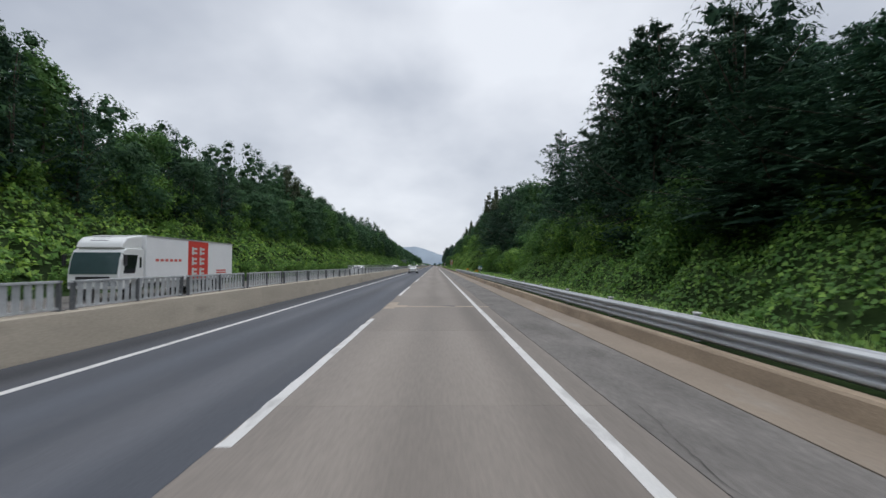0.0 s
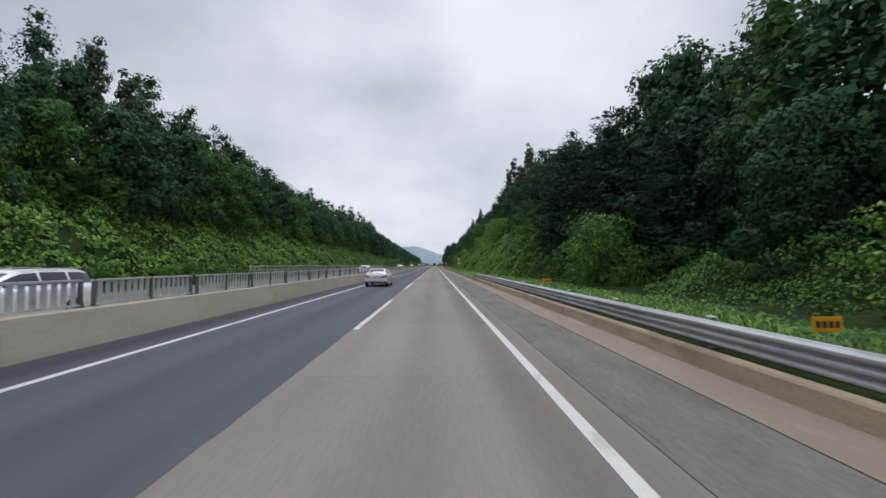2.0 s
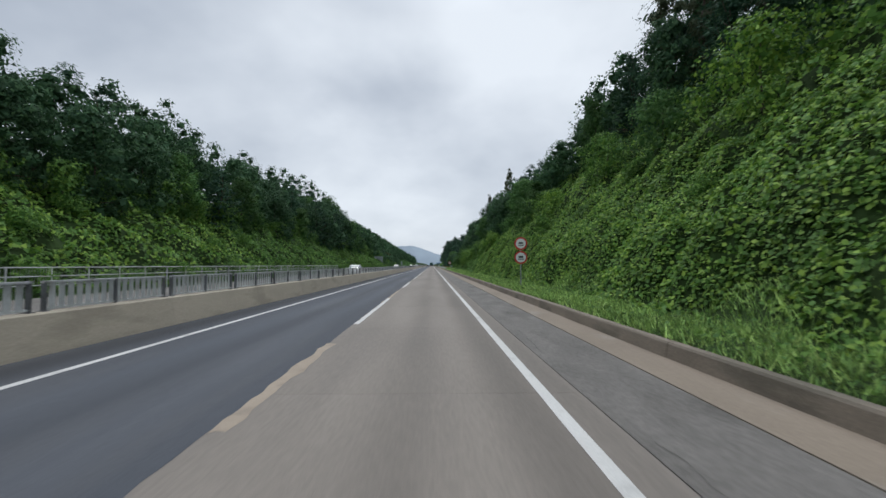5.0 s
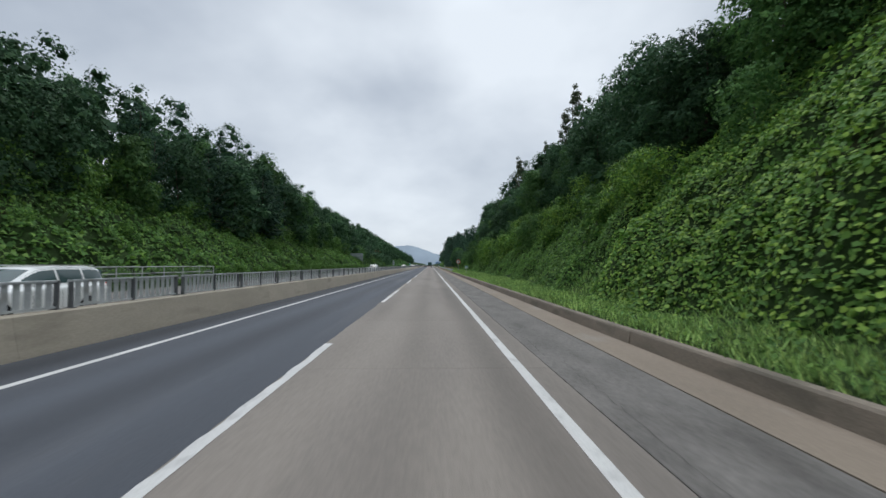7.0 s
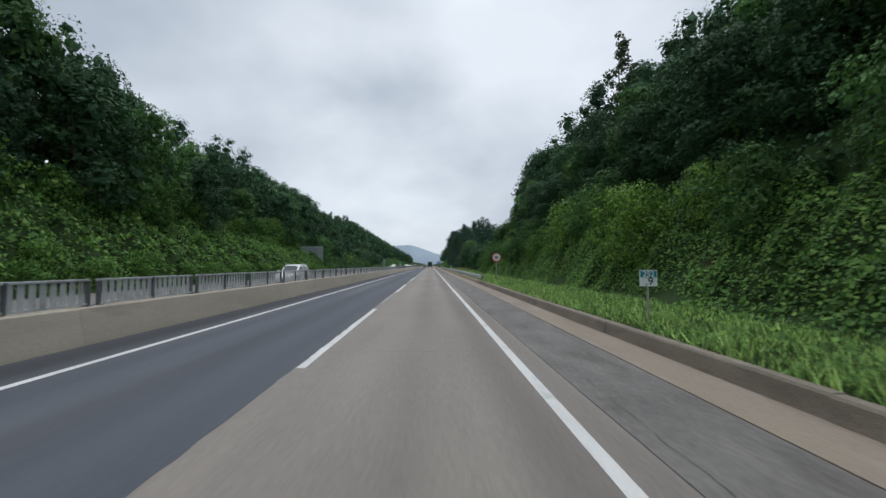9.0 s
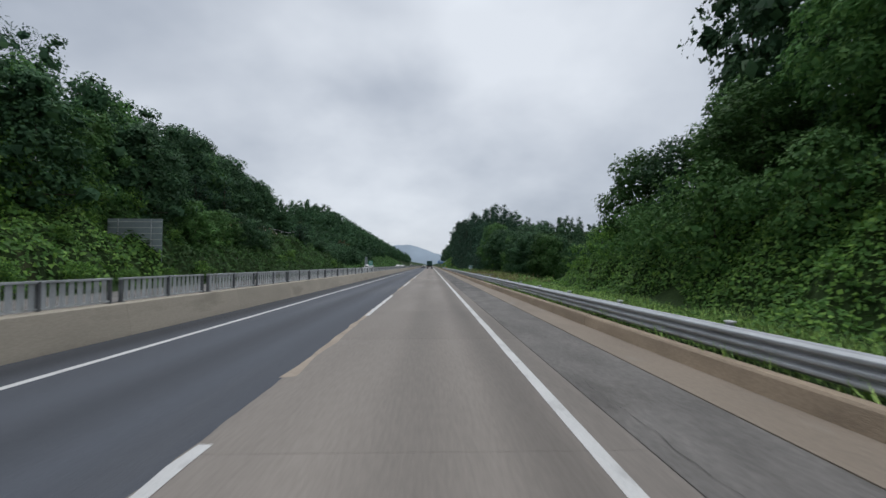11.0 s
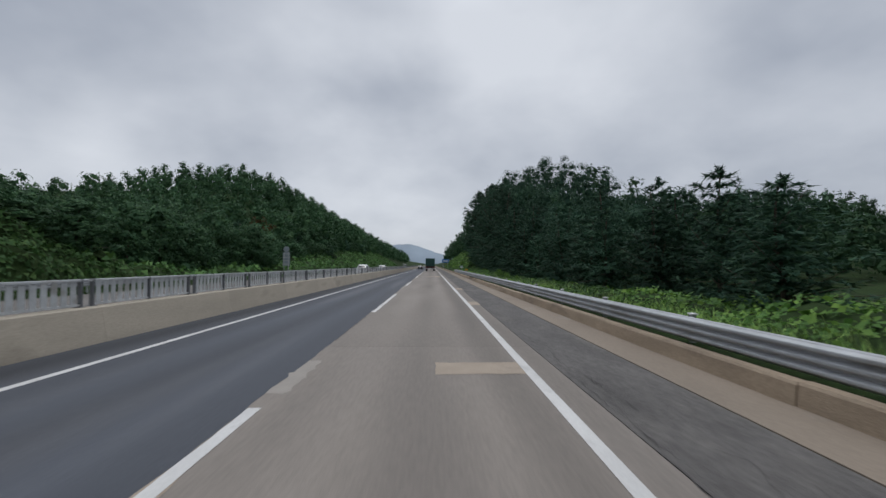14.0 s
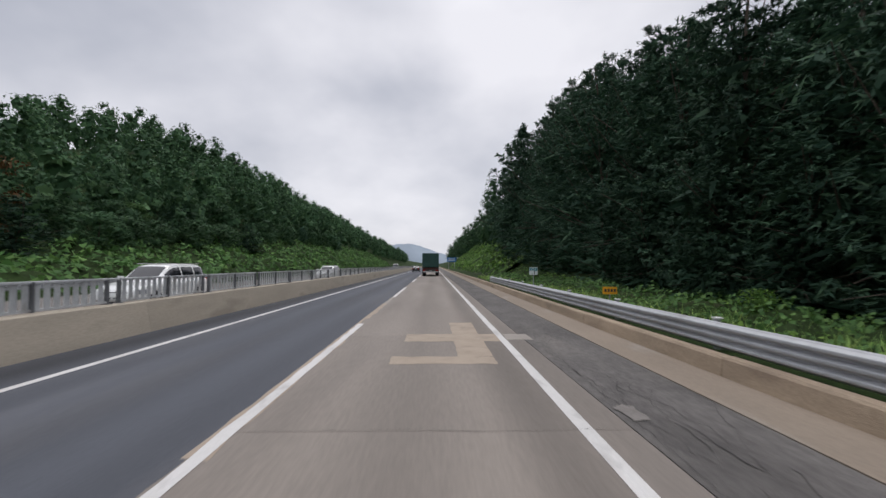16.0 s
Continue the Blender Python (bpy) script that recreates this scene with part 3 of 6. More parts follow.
def crown_pieces(cs, rs, axis, per, size, rng, shape, flat=0.72, blocks=9, twigs=0, tilt=0.40, block=0.9):
    """Leaves over a heap of clumps (centres cs, radii rs): only on the outside of the heap, with large inner leaves that close it."""
    squash = np.array([1.05, 1.05, flat])
    middle = float(cs[:, 2].mean())
    out = []
    for i, (c, r) in enumerate(zip(cs, rs)):
        d = rng.normal(0, 1, (int(per * 1.7), 3)); d[:, 2] = d[:, 2] * 0.85 + 0.3
        d = unit(d)
        lump = 1 + 0.15 * np.sin(d[:, :1] * 5 + i) * np.sin(d[:, 1:2] * 5 + 2 * i + d[:, 2:] * 3)
        pos = c + d * r * squash * rng.uniform(0.74, 1.03, (len(d), 1)) * lump
        gap = np.linalg.norm((pos[:, None] - cs[None]) / squash, axis=2) / rs[None]
        gap[:, i] = 9
        ok = gap.min(1) > 0.72
        pos, d = pos[ok][:per], d[ok][:per]
        away = unit(np.stack([pos[:, 0] - axis[0], pos[:, 1] - axis[1], np.zeros(len(pos))], 1))
        heap = unit(pos - np.array([axis[0], axis[1], middle]))
        out.append(leaves(pos, d * 0.55 + away * 0.25 + np.array([0, 0, 0.55]), size, rng, shape, tilt, 0.55, away * 0.6 + np.array([0, 0, -0.5]), d * 0.8 + heap * 0.5))
        b = unit(rng.normal(0, 1, (blocks, 3)))
        out.append(leaves(c + b * r * squash * rng.uniform(0.15, 0.5, (blocks, 1)), b + np.array([0, 0, 0.3]), r * block, rng, "kite", 0.4, 0.5))
    for k in range(twigs):
        i = rng.integers(len(cs))
        d = rng.normal(0, 1, 3); d[2] = abs(d[2]) + 0.3; d /= np.linalg.norm(d)
        m = 9
        ln = rs[i] * rng.uniform(0.15, 0.5)
        pos = cs[i] + d * rs[i] * squash + d * np.linspace(0, 1, m)[:, None] * ln + rng.normal(0, size * 0.35, (m, 3))
        out.append(leaves(pos, np.tile(d * 0.4 + np.array([0, 0, 0.6]), (m, 1)), size * 0.9, rng, shape, 0.6, 0.2))
    return out


def broadleaf(name, height, spread, low, clumps, per, size, mat, seed, label, cat="tree", shape="point", twigs=30, block=0.55):
    rng = np.random.default_rng(seed)
    root = empty(name)
    cs, rs = [], []
    for k in range(clumps):
        h = (k + rng.uniform(0, 1)) / clumps
        r = spread * rng.uniform(0.20, 0.38)
        wide = spread * (math.sin(math.pi * (0.2 + 0.74 * h)) ** 0.7) * rng.uniform(0.25, 0.95)
        a = k * 2.4 + rng.normal(0, 0.5)
        cs.append((wide * math.cos(a), wide * math.sin(a), max(height * (low + (0.90 - low) * h), r * 0.4))); rs.append(r)
    for q in (0.97, 0.90, 0.82, 0.74):
        cs.append((rng.normal(0, 0.16) * spread, rng.normal(0, 0.16) * spread, height * q - 0.22 * spread)); rs.append(spread * 0.31)
    for q in np.linspace(low + 0.12, 0.82, 5):
        cs.append((0.0, 0.0, height * q)); rs.append(spread * 0.42)
    cs, rs = np.array(cs), np.array(rs)
    trunk_part(root, height * 0.8, 0.015 * height, rng, [tuple(c) for c in cs[:7]])
    v, f, nv = gather(crown_pieces(cs, rs, (0, 0), per, size, rng, shape, twigs=twigs, flat=0.85, blocks=16, block=block if shape == "point" else 0.3))
    mesh_part("crown", v, f, M[mat], root, normals=nv)
    return tagged(root, label, cat)


def pine(name, height, spread, seed, label, size=0.34, low=0.03, mat="needle", tiers=14, tufts=9, blades=7, dome=2.0):
    """A conifer: whorls of branches that fan out into flat, upturned sprays of needle tufts, dark inside."""
    rng = np.random.default_rng(seed)
    root = empty(name)
    pieces, limbs = [], []
    for i in range(tiers):
        h = i / (tiers - 1)
        z0 = height * (low + (0.94 - low) * h)
        reach = spread * max(0.05, 1.02 - h ** dome) ** 0.62 * rng.uniform(0.85, 1.1) + 0.25
        arms = int(round(8 - 4 * h))
        a0 = rng.uniform(0, 6.28)
        for k in range(arms):
            a = a0 + k * 2 * math.pi / arms + rng.normal(0, 0.22)
            ln = reach * rng.uniform(0.60, 1.12)
            z = z0 + rng.normal(0, 0.018) * height
            out, side = np.array([math.cos(a), math.sin(a), 0.0]), np.array([-math.sin(a), math.cos(a), 0.0])
            limbs.append(tuple(out * ln + np.array([0, 0, z + 0.15 * ln])))
            m = max(4, int(tufts * (0.4 + 0.6 * ln / spread)))
            f = rng.uniform(0.25, 1.0, m) ** 0.8
            g = rng.normal(0, 0.30, m) * (1.15 - f * 0.8)
            mid = out * (f * ln)[:, None] + side * (g * ln)[:, None]
            mid[:, 2] = z - 0.12 * ln + (0.30 * ln) * f ** 1.8 + rng.normal(0, 0.03, m) * ln
            # each tuft: needles that spread from one point, outward and upward
            d = unit(np.repeat(out[None] * 0.7 + side[None] * (g[:, None] * 1.2) + np.array([[0, 0, 0.35]]), blades, 0) + rng.normal(0, 0.55, (m * blades, 3)))
            sz = size * (0.75 + 0.5 * h)
            pos = np.repeat(mid, blades, 0) + d * sz * 0.5
            face = np.tile([0, 0, 1.0], (m * blades, 1)) + out * 0.35
            pieces.append(leaves(pos, face, sz, rng, "needle", 0.4, 0.6, d * 3.0, face * 0.8 + d * 0.5 + out * 0.3))
            p = unit(rng.normal(0, 1, (14, 3)))
            at = out * (ln * rng.uniform(0.05, 0.62, 14))[:, None] + np.array([0, 0, z - 0.06 * ln]) + p * 0.09 * ln
            pieces.append(leaves(at, p * 0.6 + np.array([0, 0, 1.0]), 0.24 * ln, rng, "needle", 0.5, 0.5, np.tile(out * 2, (14, 1)) + p))
    for k in range(4):
        m = 26
        base = np.array([rng.normal(0, 0.018) * height, rng.normal(0, 0.018) * height, height * rng.uniform(0.90, 0.95)])
        pos = base + np.array([0, 0, 1.0]) * np.linspace(0, height * 0.06, m)[:, None]
        d = unit(rng.normal(0, 0.6, (m, 3)) + np.array([0, 0, 0.7]))
        pieces.append(leaves(pos + d * size * 0.4, np.tile([0, 0, 1.0], (m, 1)) + d * 0.3, size, rng, "needle", 0.6, 0.2, d * 3))
    trunk_part(root, height * 0.95, 0.014 * height, rng, limbs[::7])
    v, f, nv = gather(pieces)
    mesh_part("crown", v, f, M[mat], root, normals=nv)
    return tagged(root, label, "tree")


protos = {
    "fine": [broadleaf("broadleaf_tree", 10, 3.6, 0.02, 60, 200, 0.22, m, s, "leafy green broadleaf tree close behind the guard rail", twigs=60, block=0.32) for s, m in ((14, "leaf_broad"), (15, "leaf_bright"))],
    "fine_pine": [pine("pine_tree", 18, 5.6, s, "tall dark pine with soft layered boughs close to the road", size=0.29, tiers=26, tufts=22, blades=8) for s in (34, 35, 37)],
    "broad": [broadleaf("broadleaf_tree", 10, 3.6, 0.02, 40, 84, 0.25, "leaf_broad", s, "dark green broadleaf tree on the wooded hillside") for s in (11, 12, 13)],
    "bright": [broadleaf("broadleaf_tree", 10, 3.5, 0.02, 40, 84, 0.25, "leaf_bright", s, "fresh green broadleaf tree at the wood's edge") for s in (21, 22)],
    "pine": [pine("pine_tree", 10, 3.0, s, "dark blue-green pine with layered branches", size=0.36, tiers=14, tufts=9, blades=6) for s in (31, 32, 33)],
    "poplar": [broadleaf("poplar_tree", 10, 1.15, 0.12, 30, 44, 0.2, "leaf_grey", 41, "slender grey-green poplar over the wood", twigs=60)],
    "rust": [broadleaf("broadleaf_tree", 10, 3.2, 0.12, 24, 70, 0.30, "rust_leaf", 51, "withered brown tree among green ones")],
    "bush": [broadleaf("bush", 5, 3.0, 0.02, 30, 90, 0.155, m, s, "rounded green bush under a cover of vines on the slope", "bush", "kite", 20) for s, m in ((71, "leaf_light"), (72, "leaf"), (73, "leaf_bright"))],
    "shrub": [broadleaf("shrub", 3, 1.9, 0.04, 12, 52, 0.17, "leaf_light", s, "light green leafy shrub on the slope", "shrub", "kite", 20) for s in (61, 62)],
}
PROTO_H = {"fine": 10, "fine_pine": 18, "broad": 10, "bright": 10, "pine": 10, "poplar": 10, "rust": 10, "shrub": 3, "bush": 5}
first_use = set()
deep = {(m, r): [] for m in ("needle", "leaf_broad") for r in (True, False)}


def plant(kind, x, y, top=None, height=None, wide=1.0, sunk=0.0):
    """A tree of that kind on the ground at x, y; top: the height of its tip over the road."""
    z = float(ground_z(x, y)) - 0.1 - sunk
    h = height if height else max(2.0, top - z)
    if kind.startswith("coarse") or (y > 490 and kind in ("broad", "bright", "pine")):
        deep[("needle" if "pine" in kind else "leaf_broad", x > 0)].append((x, y, z + h))
        return None
    ob = protos[kind][rng.integers(len(protos[kind]))]
    s = h / PROTO_H[kind]
    sw = max(s, 0.75 if kind not in ("shrub", "bush") else 0.2) * wide
    m = pose(x, y, z, 0, 0, rng.uniform(0, 360))
    if ob.name not in first_use:
        first_use.add(ob.name)
        ob.matrix_basis = m @ Matrix.Diagonal((sw, sw, s, 1))
        return ob
    q = copy_thing(ob, m)
    q.scale = (sw, sw, s)
    return q


# right-hand wood: a row at the edge and rows behind
y = 4.0
while y < 520:
    top = float(curve(y, R_TOP))
    if not 317 < y < 338:
        if y < 27:
            kind, xs = "fine_pine", (12.8, 17.5)
        elif y < 43:
            kind, xs = "fine_pine", (13.2, 18.5)
        elif y < 90:
            kind, xs = ("broad", "bright")[int(rng.random() < 0.25)], (20.0, 26.0)
        elif y < 326:
            kind, xs = ("broad", "broad", "pine", "bright")[rng.integers(4)], ((18.0, 22.0, 27.0) if y < 292 else (16.5, 20.0, 24.0))
        elif y < 384:
            kind, xs = ("fine" if y < 373 else "broad"), ((12.5, 18.0) if y < 373 else (24.0, 30.0))
        elif y < 430:
            kind, xs = "pine", ((13.5, 19.5) if y < 412 else (13.0, 18.0, 24.0))
        else:
            kind, xs = ("pine" if y < 490 else ("pine", "broad")[rng.integers(2)]), (13.0, 18.0, 24.0, 29.5)
            if y < 475:
                kind = "fine_pine"
        for j, x in enumerate(xs):
            if j and (rng.random() < 0.15 or 330 < y < 346):
                continue
            if 90 <= y < 326 or y >= 412:
                t = top * ((0.70, 0.92, 1.08, 1.16) if y < 326 else (0.84, 0.98, 1.1, 1.18))[j] * rng.uniform(0.92, 1.04)
            else:
                t = top * rng.uniform(0.82, 1.0) if j == 0 else top * rng.uniform(0.92, 1.06)
            plant(kind if j == 0 else ("coarse_pine" if "pine" in kind else "coarse"), x + rng.uniform(-1.3, 1.3), y + rng.uniform(-1.5, 1.5) + j * 2.0, t, wide=rng.uniform(0.85, 1.1) * (0.8 if t > 19 and kind != "pine" else 1))
    y += rng.uniform(3.1, 4.1) if (335 < y < 372 or y < 46 or 430 < y < 476) else rng.uniform(4.2, 5.6)
for y, top in ((146, 28), (153, 28), (158, 26), (163, 29), (167, 27), (243, 26.5), (248, 25), (262, 24), (281, 26)):
    plant("poplar", 20.5 + rng.uniform(-1, 1), y, top, wide=0.9)

# left-hand wood: rows that climb the hillside, one closed canopy
y = 8.0
while y < 560:
    top = float(curve(y, L_TOP))
    low_part = 390 < y < 450
    xs = (-28.5, -32.5, -37.5, -43.0) if not 355 < y < 384 else (-37.0, -41.0)
    for j, x in enumerate(xs):
        if j == 3 and (rng.random() < 0.4 or low_part):
            continue
        kind = ("broad", "broad", "bright", "pine", "broad")[rng.integers(5)]
        if 60 < y < 120 and j == 1 and rng.random() < 0.15:
            kind = "poplar"
        share = (0.66, 0.86, 1.06, 1.22)[j] if len(xs) == 4 else (1.02, 1.15)[j]
        t = top * share * rng.uniform(0.90, 1.05)
        if j > 1:
            kind = "coarse_pine" if kind == "pine" else "coarse"
        plant(kind, x + rng.uniform(-1.2, 1.2), y + rng.uniform(-1.8, 1.8) + j * 1.7, t, wide=rng.uniform(0.9, 1.15) * (0.85 if t > 19 else 1.05))
    y += rng.uniform(4.8, 6.2)
for x, y, h in ((10.3, 79, 4.4), (11.5, 84, 5.2)):
    plant("bush", x, y, height=h, wide=1.0)
for x, y, h in ((15.0, 70, 7.5), (16, 63, 7.0), (16.5, 75, 8.0)):
    plant("fine", x, y, height=h, wide=1.0)
for x, y, h in ((16.5, 80, 10.0), (15.0, 88, 10.5), (17.5, 85, 12.0), (13.5, 93.5, 9.5), (14.0, 99, 9.5), (17.5, 94, 12.0)):
    plant("fine_pine", x, y, height=h, wide=1.25)
plant("poplar", -31, 93.5, 23.0, wide=1.0)
plant("poplar", -30, 96.0, 21.0, wide=1.0)
plant("rust", -32, 452, 11)
for y in np.arange(352, 392, 2.8):
    plant("broad", -rng.uniform(34.5, 37.0), y, float(curve(y, L_TOP)) * rng.uniform(0.95, 1.15), wide=1.0)
for y in np.arange(200, 318, 3.6):
    plant("bush", rng.uniform(10.0, 12.5), y, height=rng.uniform(2.6, 4.4), wide=1.0)
    plant("fine", rng.uniform(13.0, 16.0), y + 1.5, height=rng.uniform(5.0, 8.0), wide=1.0)
for y in np.arange(104, 198, 9.0):
    plant("bush", rng.uniform(11.5, 15.5), y, height=rng.uniform(3.0, 5.0), wide=1.0)
for y in np.arange(337, 356, 3.6):
    plant("bright" if rng.random() < 0.4 else "broad", -24.5 + rng.uniform(-1.2, 1.2), y, 8.6 * rng.uniform(0.85, 1.1))
for y in np.arange(-10, 335, 5.0):
    plant("shrub", -rng.uniform(27.0, 29.5), y, height=rng.uniform(3.0, 5.0), wide=0.9)
for y in np.arange(17, 62, 2.6):
    plant("bush", rng.uniform(9.6, 11.8), y, height=rng.uniform(2.6, 4.2), wide=1.05)
for y in np.arange(393, 442, 3.4):
    plant("broad", -rng.uniform(23.5, 27.5), y, float(curve(y, L_TOP)) * rng.uniform(0.60, 0.82), wide=1.1)
for y in np.arange(381, 474, 4.4):
    plant("pine", rng.uniform(10.4, 11.8), y, height=rng.uniform(4.2, 6.0), wide=0.95)
for y in (403, 407, 412, 417, 425, 431, 438):
    plant("shrub", rng.uniform(6.6, 8.0), y, height=rng.uniform(0.6, 1.1))


# ---- far woods, one object a side ----
def far_woods(name, spots, label, leaf=0.40, per=34, mat="leaf_broad", small=1.0, shape="point"):
    pieces = []
    for x, y, top in spots:
        z = float(ground_z(x, y))
        h = max(4.0, top - z)
        w = min(4.6, 0.42 * h)
        k = np.arange(9)
        shift = np.clip(rng.normal(0, 0.42, (9, 2)), -0.62, 0.62) * (1 - 0.1 * k)[:, None] * w
        cs = np.stack([x + shift[:, 0], y + shift[:, 1], z + h * (0.24 + 0.083 * k)], 1)
        rs = small * w * (0.70 - 0.045 * k) * rng.uniform(0.7, 1.05, 9)
        pieces += crown_pieces(cs, rs, (x, y), per, leaf, rng, shape, 0.8, 12 if shape == "point" else 20, block=0.62 if shape == "point" else 0.4)
    v, f, nv = gather(pieces)
    ob = mesh_part(name, v, f, M[mat], normals=nv)
    return tagged(ob, label, "wood", kind="stuff")


spots = []
for y in np.arange(525, 900, 6.5):
    for x in (17, 23, 30):
        spots.append((x + rng.uniform(-2, 2), y + rng.uniform(-2, 2), float(curve(y, R_TOP)) * rng.uniform(0.75, 1.05)))
for y in np.arange(10, 520, 9):
    if not 318 < y < 412:
        spots.append((31 + rng.uniform(-3, 3), y, float(curve(y, R_TOP)) * rng.uniform(0.95, 1.1)))
for x, y, top in [(rng.uniform(34, 150), rng.uniform(400, 540), rng.uniform(6, 9.5)) for k in range(280)]:
    spots.append((x, y, float(ground_z(x, y)) + top))
for k in range(150):
    x, y = rng.uniform(46, 230), rng.uniform(384, 425)
    spots.append((x, y, float(ground_z(x, y)) + rng.uniform(7.5, 11.5)))
far_woods("far_wood", spots, "dense dark green wood farther along the road", small=0.8)
spots = []
for y in np.arange(-10, 520, 5.0):
    if not 318 < y < 348 and not 374 < y < 412:
        x = (17.5 if y < 374 and y > 330 else 22.0 if y < 412 else 21.0) + rng.uniform(-1.5, 2.5)
        z = float(ground_z(x, y))
        spots.append((x, y, z + (float(curve(y, R_TOP)) - z) * rng.uniform(0.6, 0.85)))
far_woods("undergrowth", spots, "dark undergrowth between the trees of the wood", 0.30, 44, small=0.7)
spots = []
for y in list(np.arange(8, 48, 2.4)) + list(np.arange(402, 480, 2.6)):
    for x in (16.5, 21.5):
        x += rng.uniform(-1.5, 1.5)
        z = float(ground_z(x, y))
        spots.append((x, y, z + (float(curve(y, R_TOP)) - z) * rng.uniform(0.6, 0.85)))
far_woods("undergrowth", spots, "dark dense boughs behind the front pines", 0.36, 130, "needle", 0.65, "needle")
spots = []
for y in np.arange(-10, 560, 4.0):
    x = -32.0 + rng.uniform(-4, 3)
    z = float(ground_z(x, y))
    if not 350 < y < 384:
        spots.append((x, y, z + (float(curve(y, L_TOP)) - z) * rng.uniform(0.4, 0.7)))
far_woods("undergrowth", spots, "dark undergrowth between the trees of the far hillside", 0.34, 44, small=0.8)
spots = []
for y in np.arange(640, 900, 7):
    for x in (-29, -36, -44, -52):
        spots.append((x + rng.uniform(-2, 2), y + rng.uniform(-2, 2), float(ground_z(x, y)) + rng.uniform(8, 11)))
for y in np.arange(436, 640, 5.5):
    for x in (-33, -39, -45, -51, -57, -64, -72, -81):
        x, yy = x + rng.uniform(-2.5, 2.5), y + rng.uniform(-2, 2)
        spots.append((x, yy, float(ground_z(x, yy)) + rng.uniform(7.5, 10.5)))
far_woods("far_wood", spots, "dense dark green wood on the far hillside")
for (mat, right), spots in deep.items():
    far_woods("far_wood", spots, "dark pines deeper in the wood" if mat == "needle" else "dark broadleaf trees deeper in the wood", 0.40 if mat == "needle" else 0.34, 90 if mat == "needle" else 56, mat, 0.95, "needle" if mat == "needle" else "point")


# ---- vines and low plants over the slopes ----
def mound(x, y, amp, lump):
    """Height of the vine cover: rounded heaps with creases between, and lesser heaps on them."""
    big = np.abs(wave(x / lump + 0.5 * wave(y * 0.7, x * 0.7, 3), y / (1.25 * lump), 1.0))
    mid = np.abs(wave(x / (0.45 * lump), y / (0.5 * lump), 2.0))
    small = np.abs(wave(x / (0.18 * lump), y / (0.2 * lump), 4.0))
    return amp * (0.10 + 1.2 * big + 0.6 * mid + 0.28 * small)


def vine_slope(k, xr, yr, size, mat, label, amp, lump, shape="oval", step=0.5, toe=None, edge=True, end=False):
    """A closed cover of climbing vines: heaped leaf surface, a sheet inside coloured dark as shade, and the leaves,
    tips hanging towards the road.
    """
    side = -1.0 if xr[0] > 0 else 1.0

    def fade(x, y):
        near = np.clip(np.abs(x - xr[0 if side < 0 else 1]) / 1.2, 0, 1) if edge else np.ones_like(x)
        if toe is not None:
            near = near * np.clip((x - toe(y)) / 1.6, 0, 1)
        return near * np.clip((yr[1] - y) / 3.0, 0, 1) if end else near

    def surf(x, y):
        return ground_z(x, y) + mound(x, y, amp, lump) * fade(x, y)
    sx, sy = np.meshgrid(np.arange(xr[0], xr[1] + step, step), np.arange(yr[0], yr[1] + step, step))
    # rough inside: a sheet whose dark colour stands in for shade between leaves
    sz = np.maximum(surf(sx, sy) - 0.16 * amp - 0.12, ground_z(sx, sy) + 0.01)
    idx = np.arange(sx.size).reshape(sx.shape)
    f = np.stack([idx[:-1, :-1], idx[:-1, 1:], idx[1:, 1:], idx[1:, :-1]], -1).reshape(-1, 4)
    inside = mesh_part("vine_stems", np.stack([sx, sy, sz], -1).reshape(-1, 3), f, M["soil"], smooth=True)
    tagged(inside, "dark sheet under the vine leaves, coloured as the shade between them", "vines", kind="stuff")
    x, y = rng.uniform(*xr, 2 * k), rng.uniform(*yr, 2 * k)
    e = 0.12
    gx_, gy_ = (surf(x + e, y) - surf(x - e, y)) / (2 * e), (surf(x, y + e) - surf(x, y - e)) / (2 * e)
    steep = np.sqrt(1 + gx_ ** 2 + gy_ ** 2)
    ok = (rng.random(2 * k) < np.clip(steep / 2.2, 0.3, 1) * np.clip(0.25 + 1.1 * mound(x, y, 1.0, lump), 0, 1)) & (fade(x, y) > 0.02)
    x, y, gx_, gy_ = x[ok][:k], y[ok][:k], gx_[ok][:k], gy_[ok][:k]
    n = unit(np.stack([-gx_, -gy_, np.ones_like(gx_)], 1))
    pos = np.stack([x, y, surf(x, y)], 1) + n * rng.uniform(-0.20, 0.08, (len(x), 1)) * min(1.0, size * 6)
    tip = np.stack([np.full(len(x), side * 0.8), np.zeros(len(x)), np.full(len(x), -0.7)], 1)
    v, f, nv = gather([leaves(pos, n * 0.5 + np.array([side * 0.15, 0, 0.55]), size, rng, shape, 0.45, 0.30, tip, n)])
    return tagged(mesh_part("vine_cover", v, f, M[mat], normals=nv), label, "vines", kind="stuff")


def right_toe(y):
    return curve(y, R_TOE) - 0.5 + 0.6 * np.sin(y * 0.5) + 0.4 * np.sin(y * 1.3)


HEAP = (1.15, 2.3)
vine_slope(165000, (6.2, 13.0), (96, 204), 0.12, "leaf", "broad bright green vine leaves over the steep slope", *HEAP, toe=right_toe, step=0.3)
vine_slope(60000, (13.0, 23.0), (96, 204), 0.21, "leaf", "bright green vine leaves over the upper slope", *HEAP, "kite", 0.3, edge=False)
vine_slope(120000, (6.2, 11.5), (204, 322), 0.12, "leaf_light", "green weeds and low shrubs over the slope", *HEAP, "kite", toe=right_toe, step=0.3, end=True)
vine_slope(50000, (11.5, 19.0), (204, 322), 0.20, "leaf_broad", "dark green undergrowth under the trees of the slope", *HEAP, "kite", 0.3, edge=False, end=True)
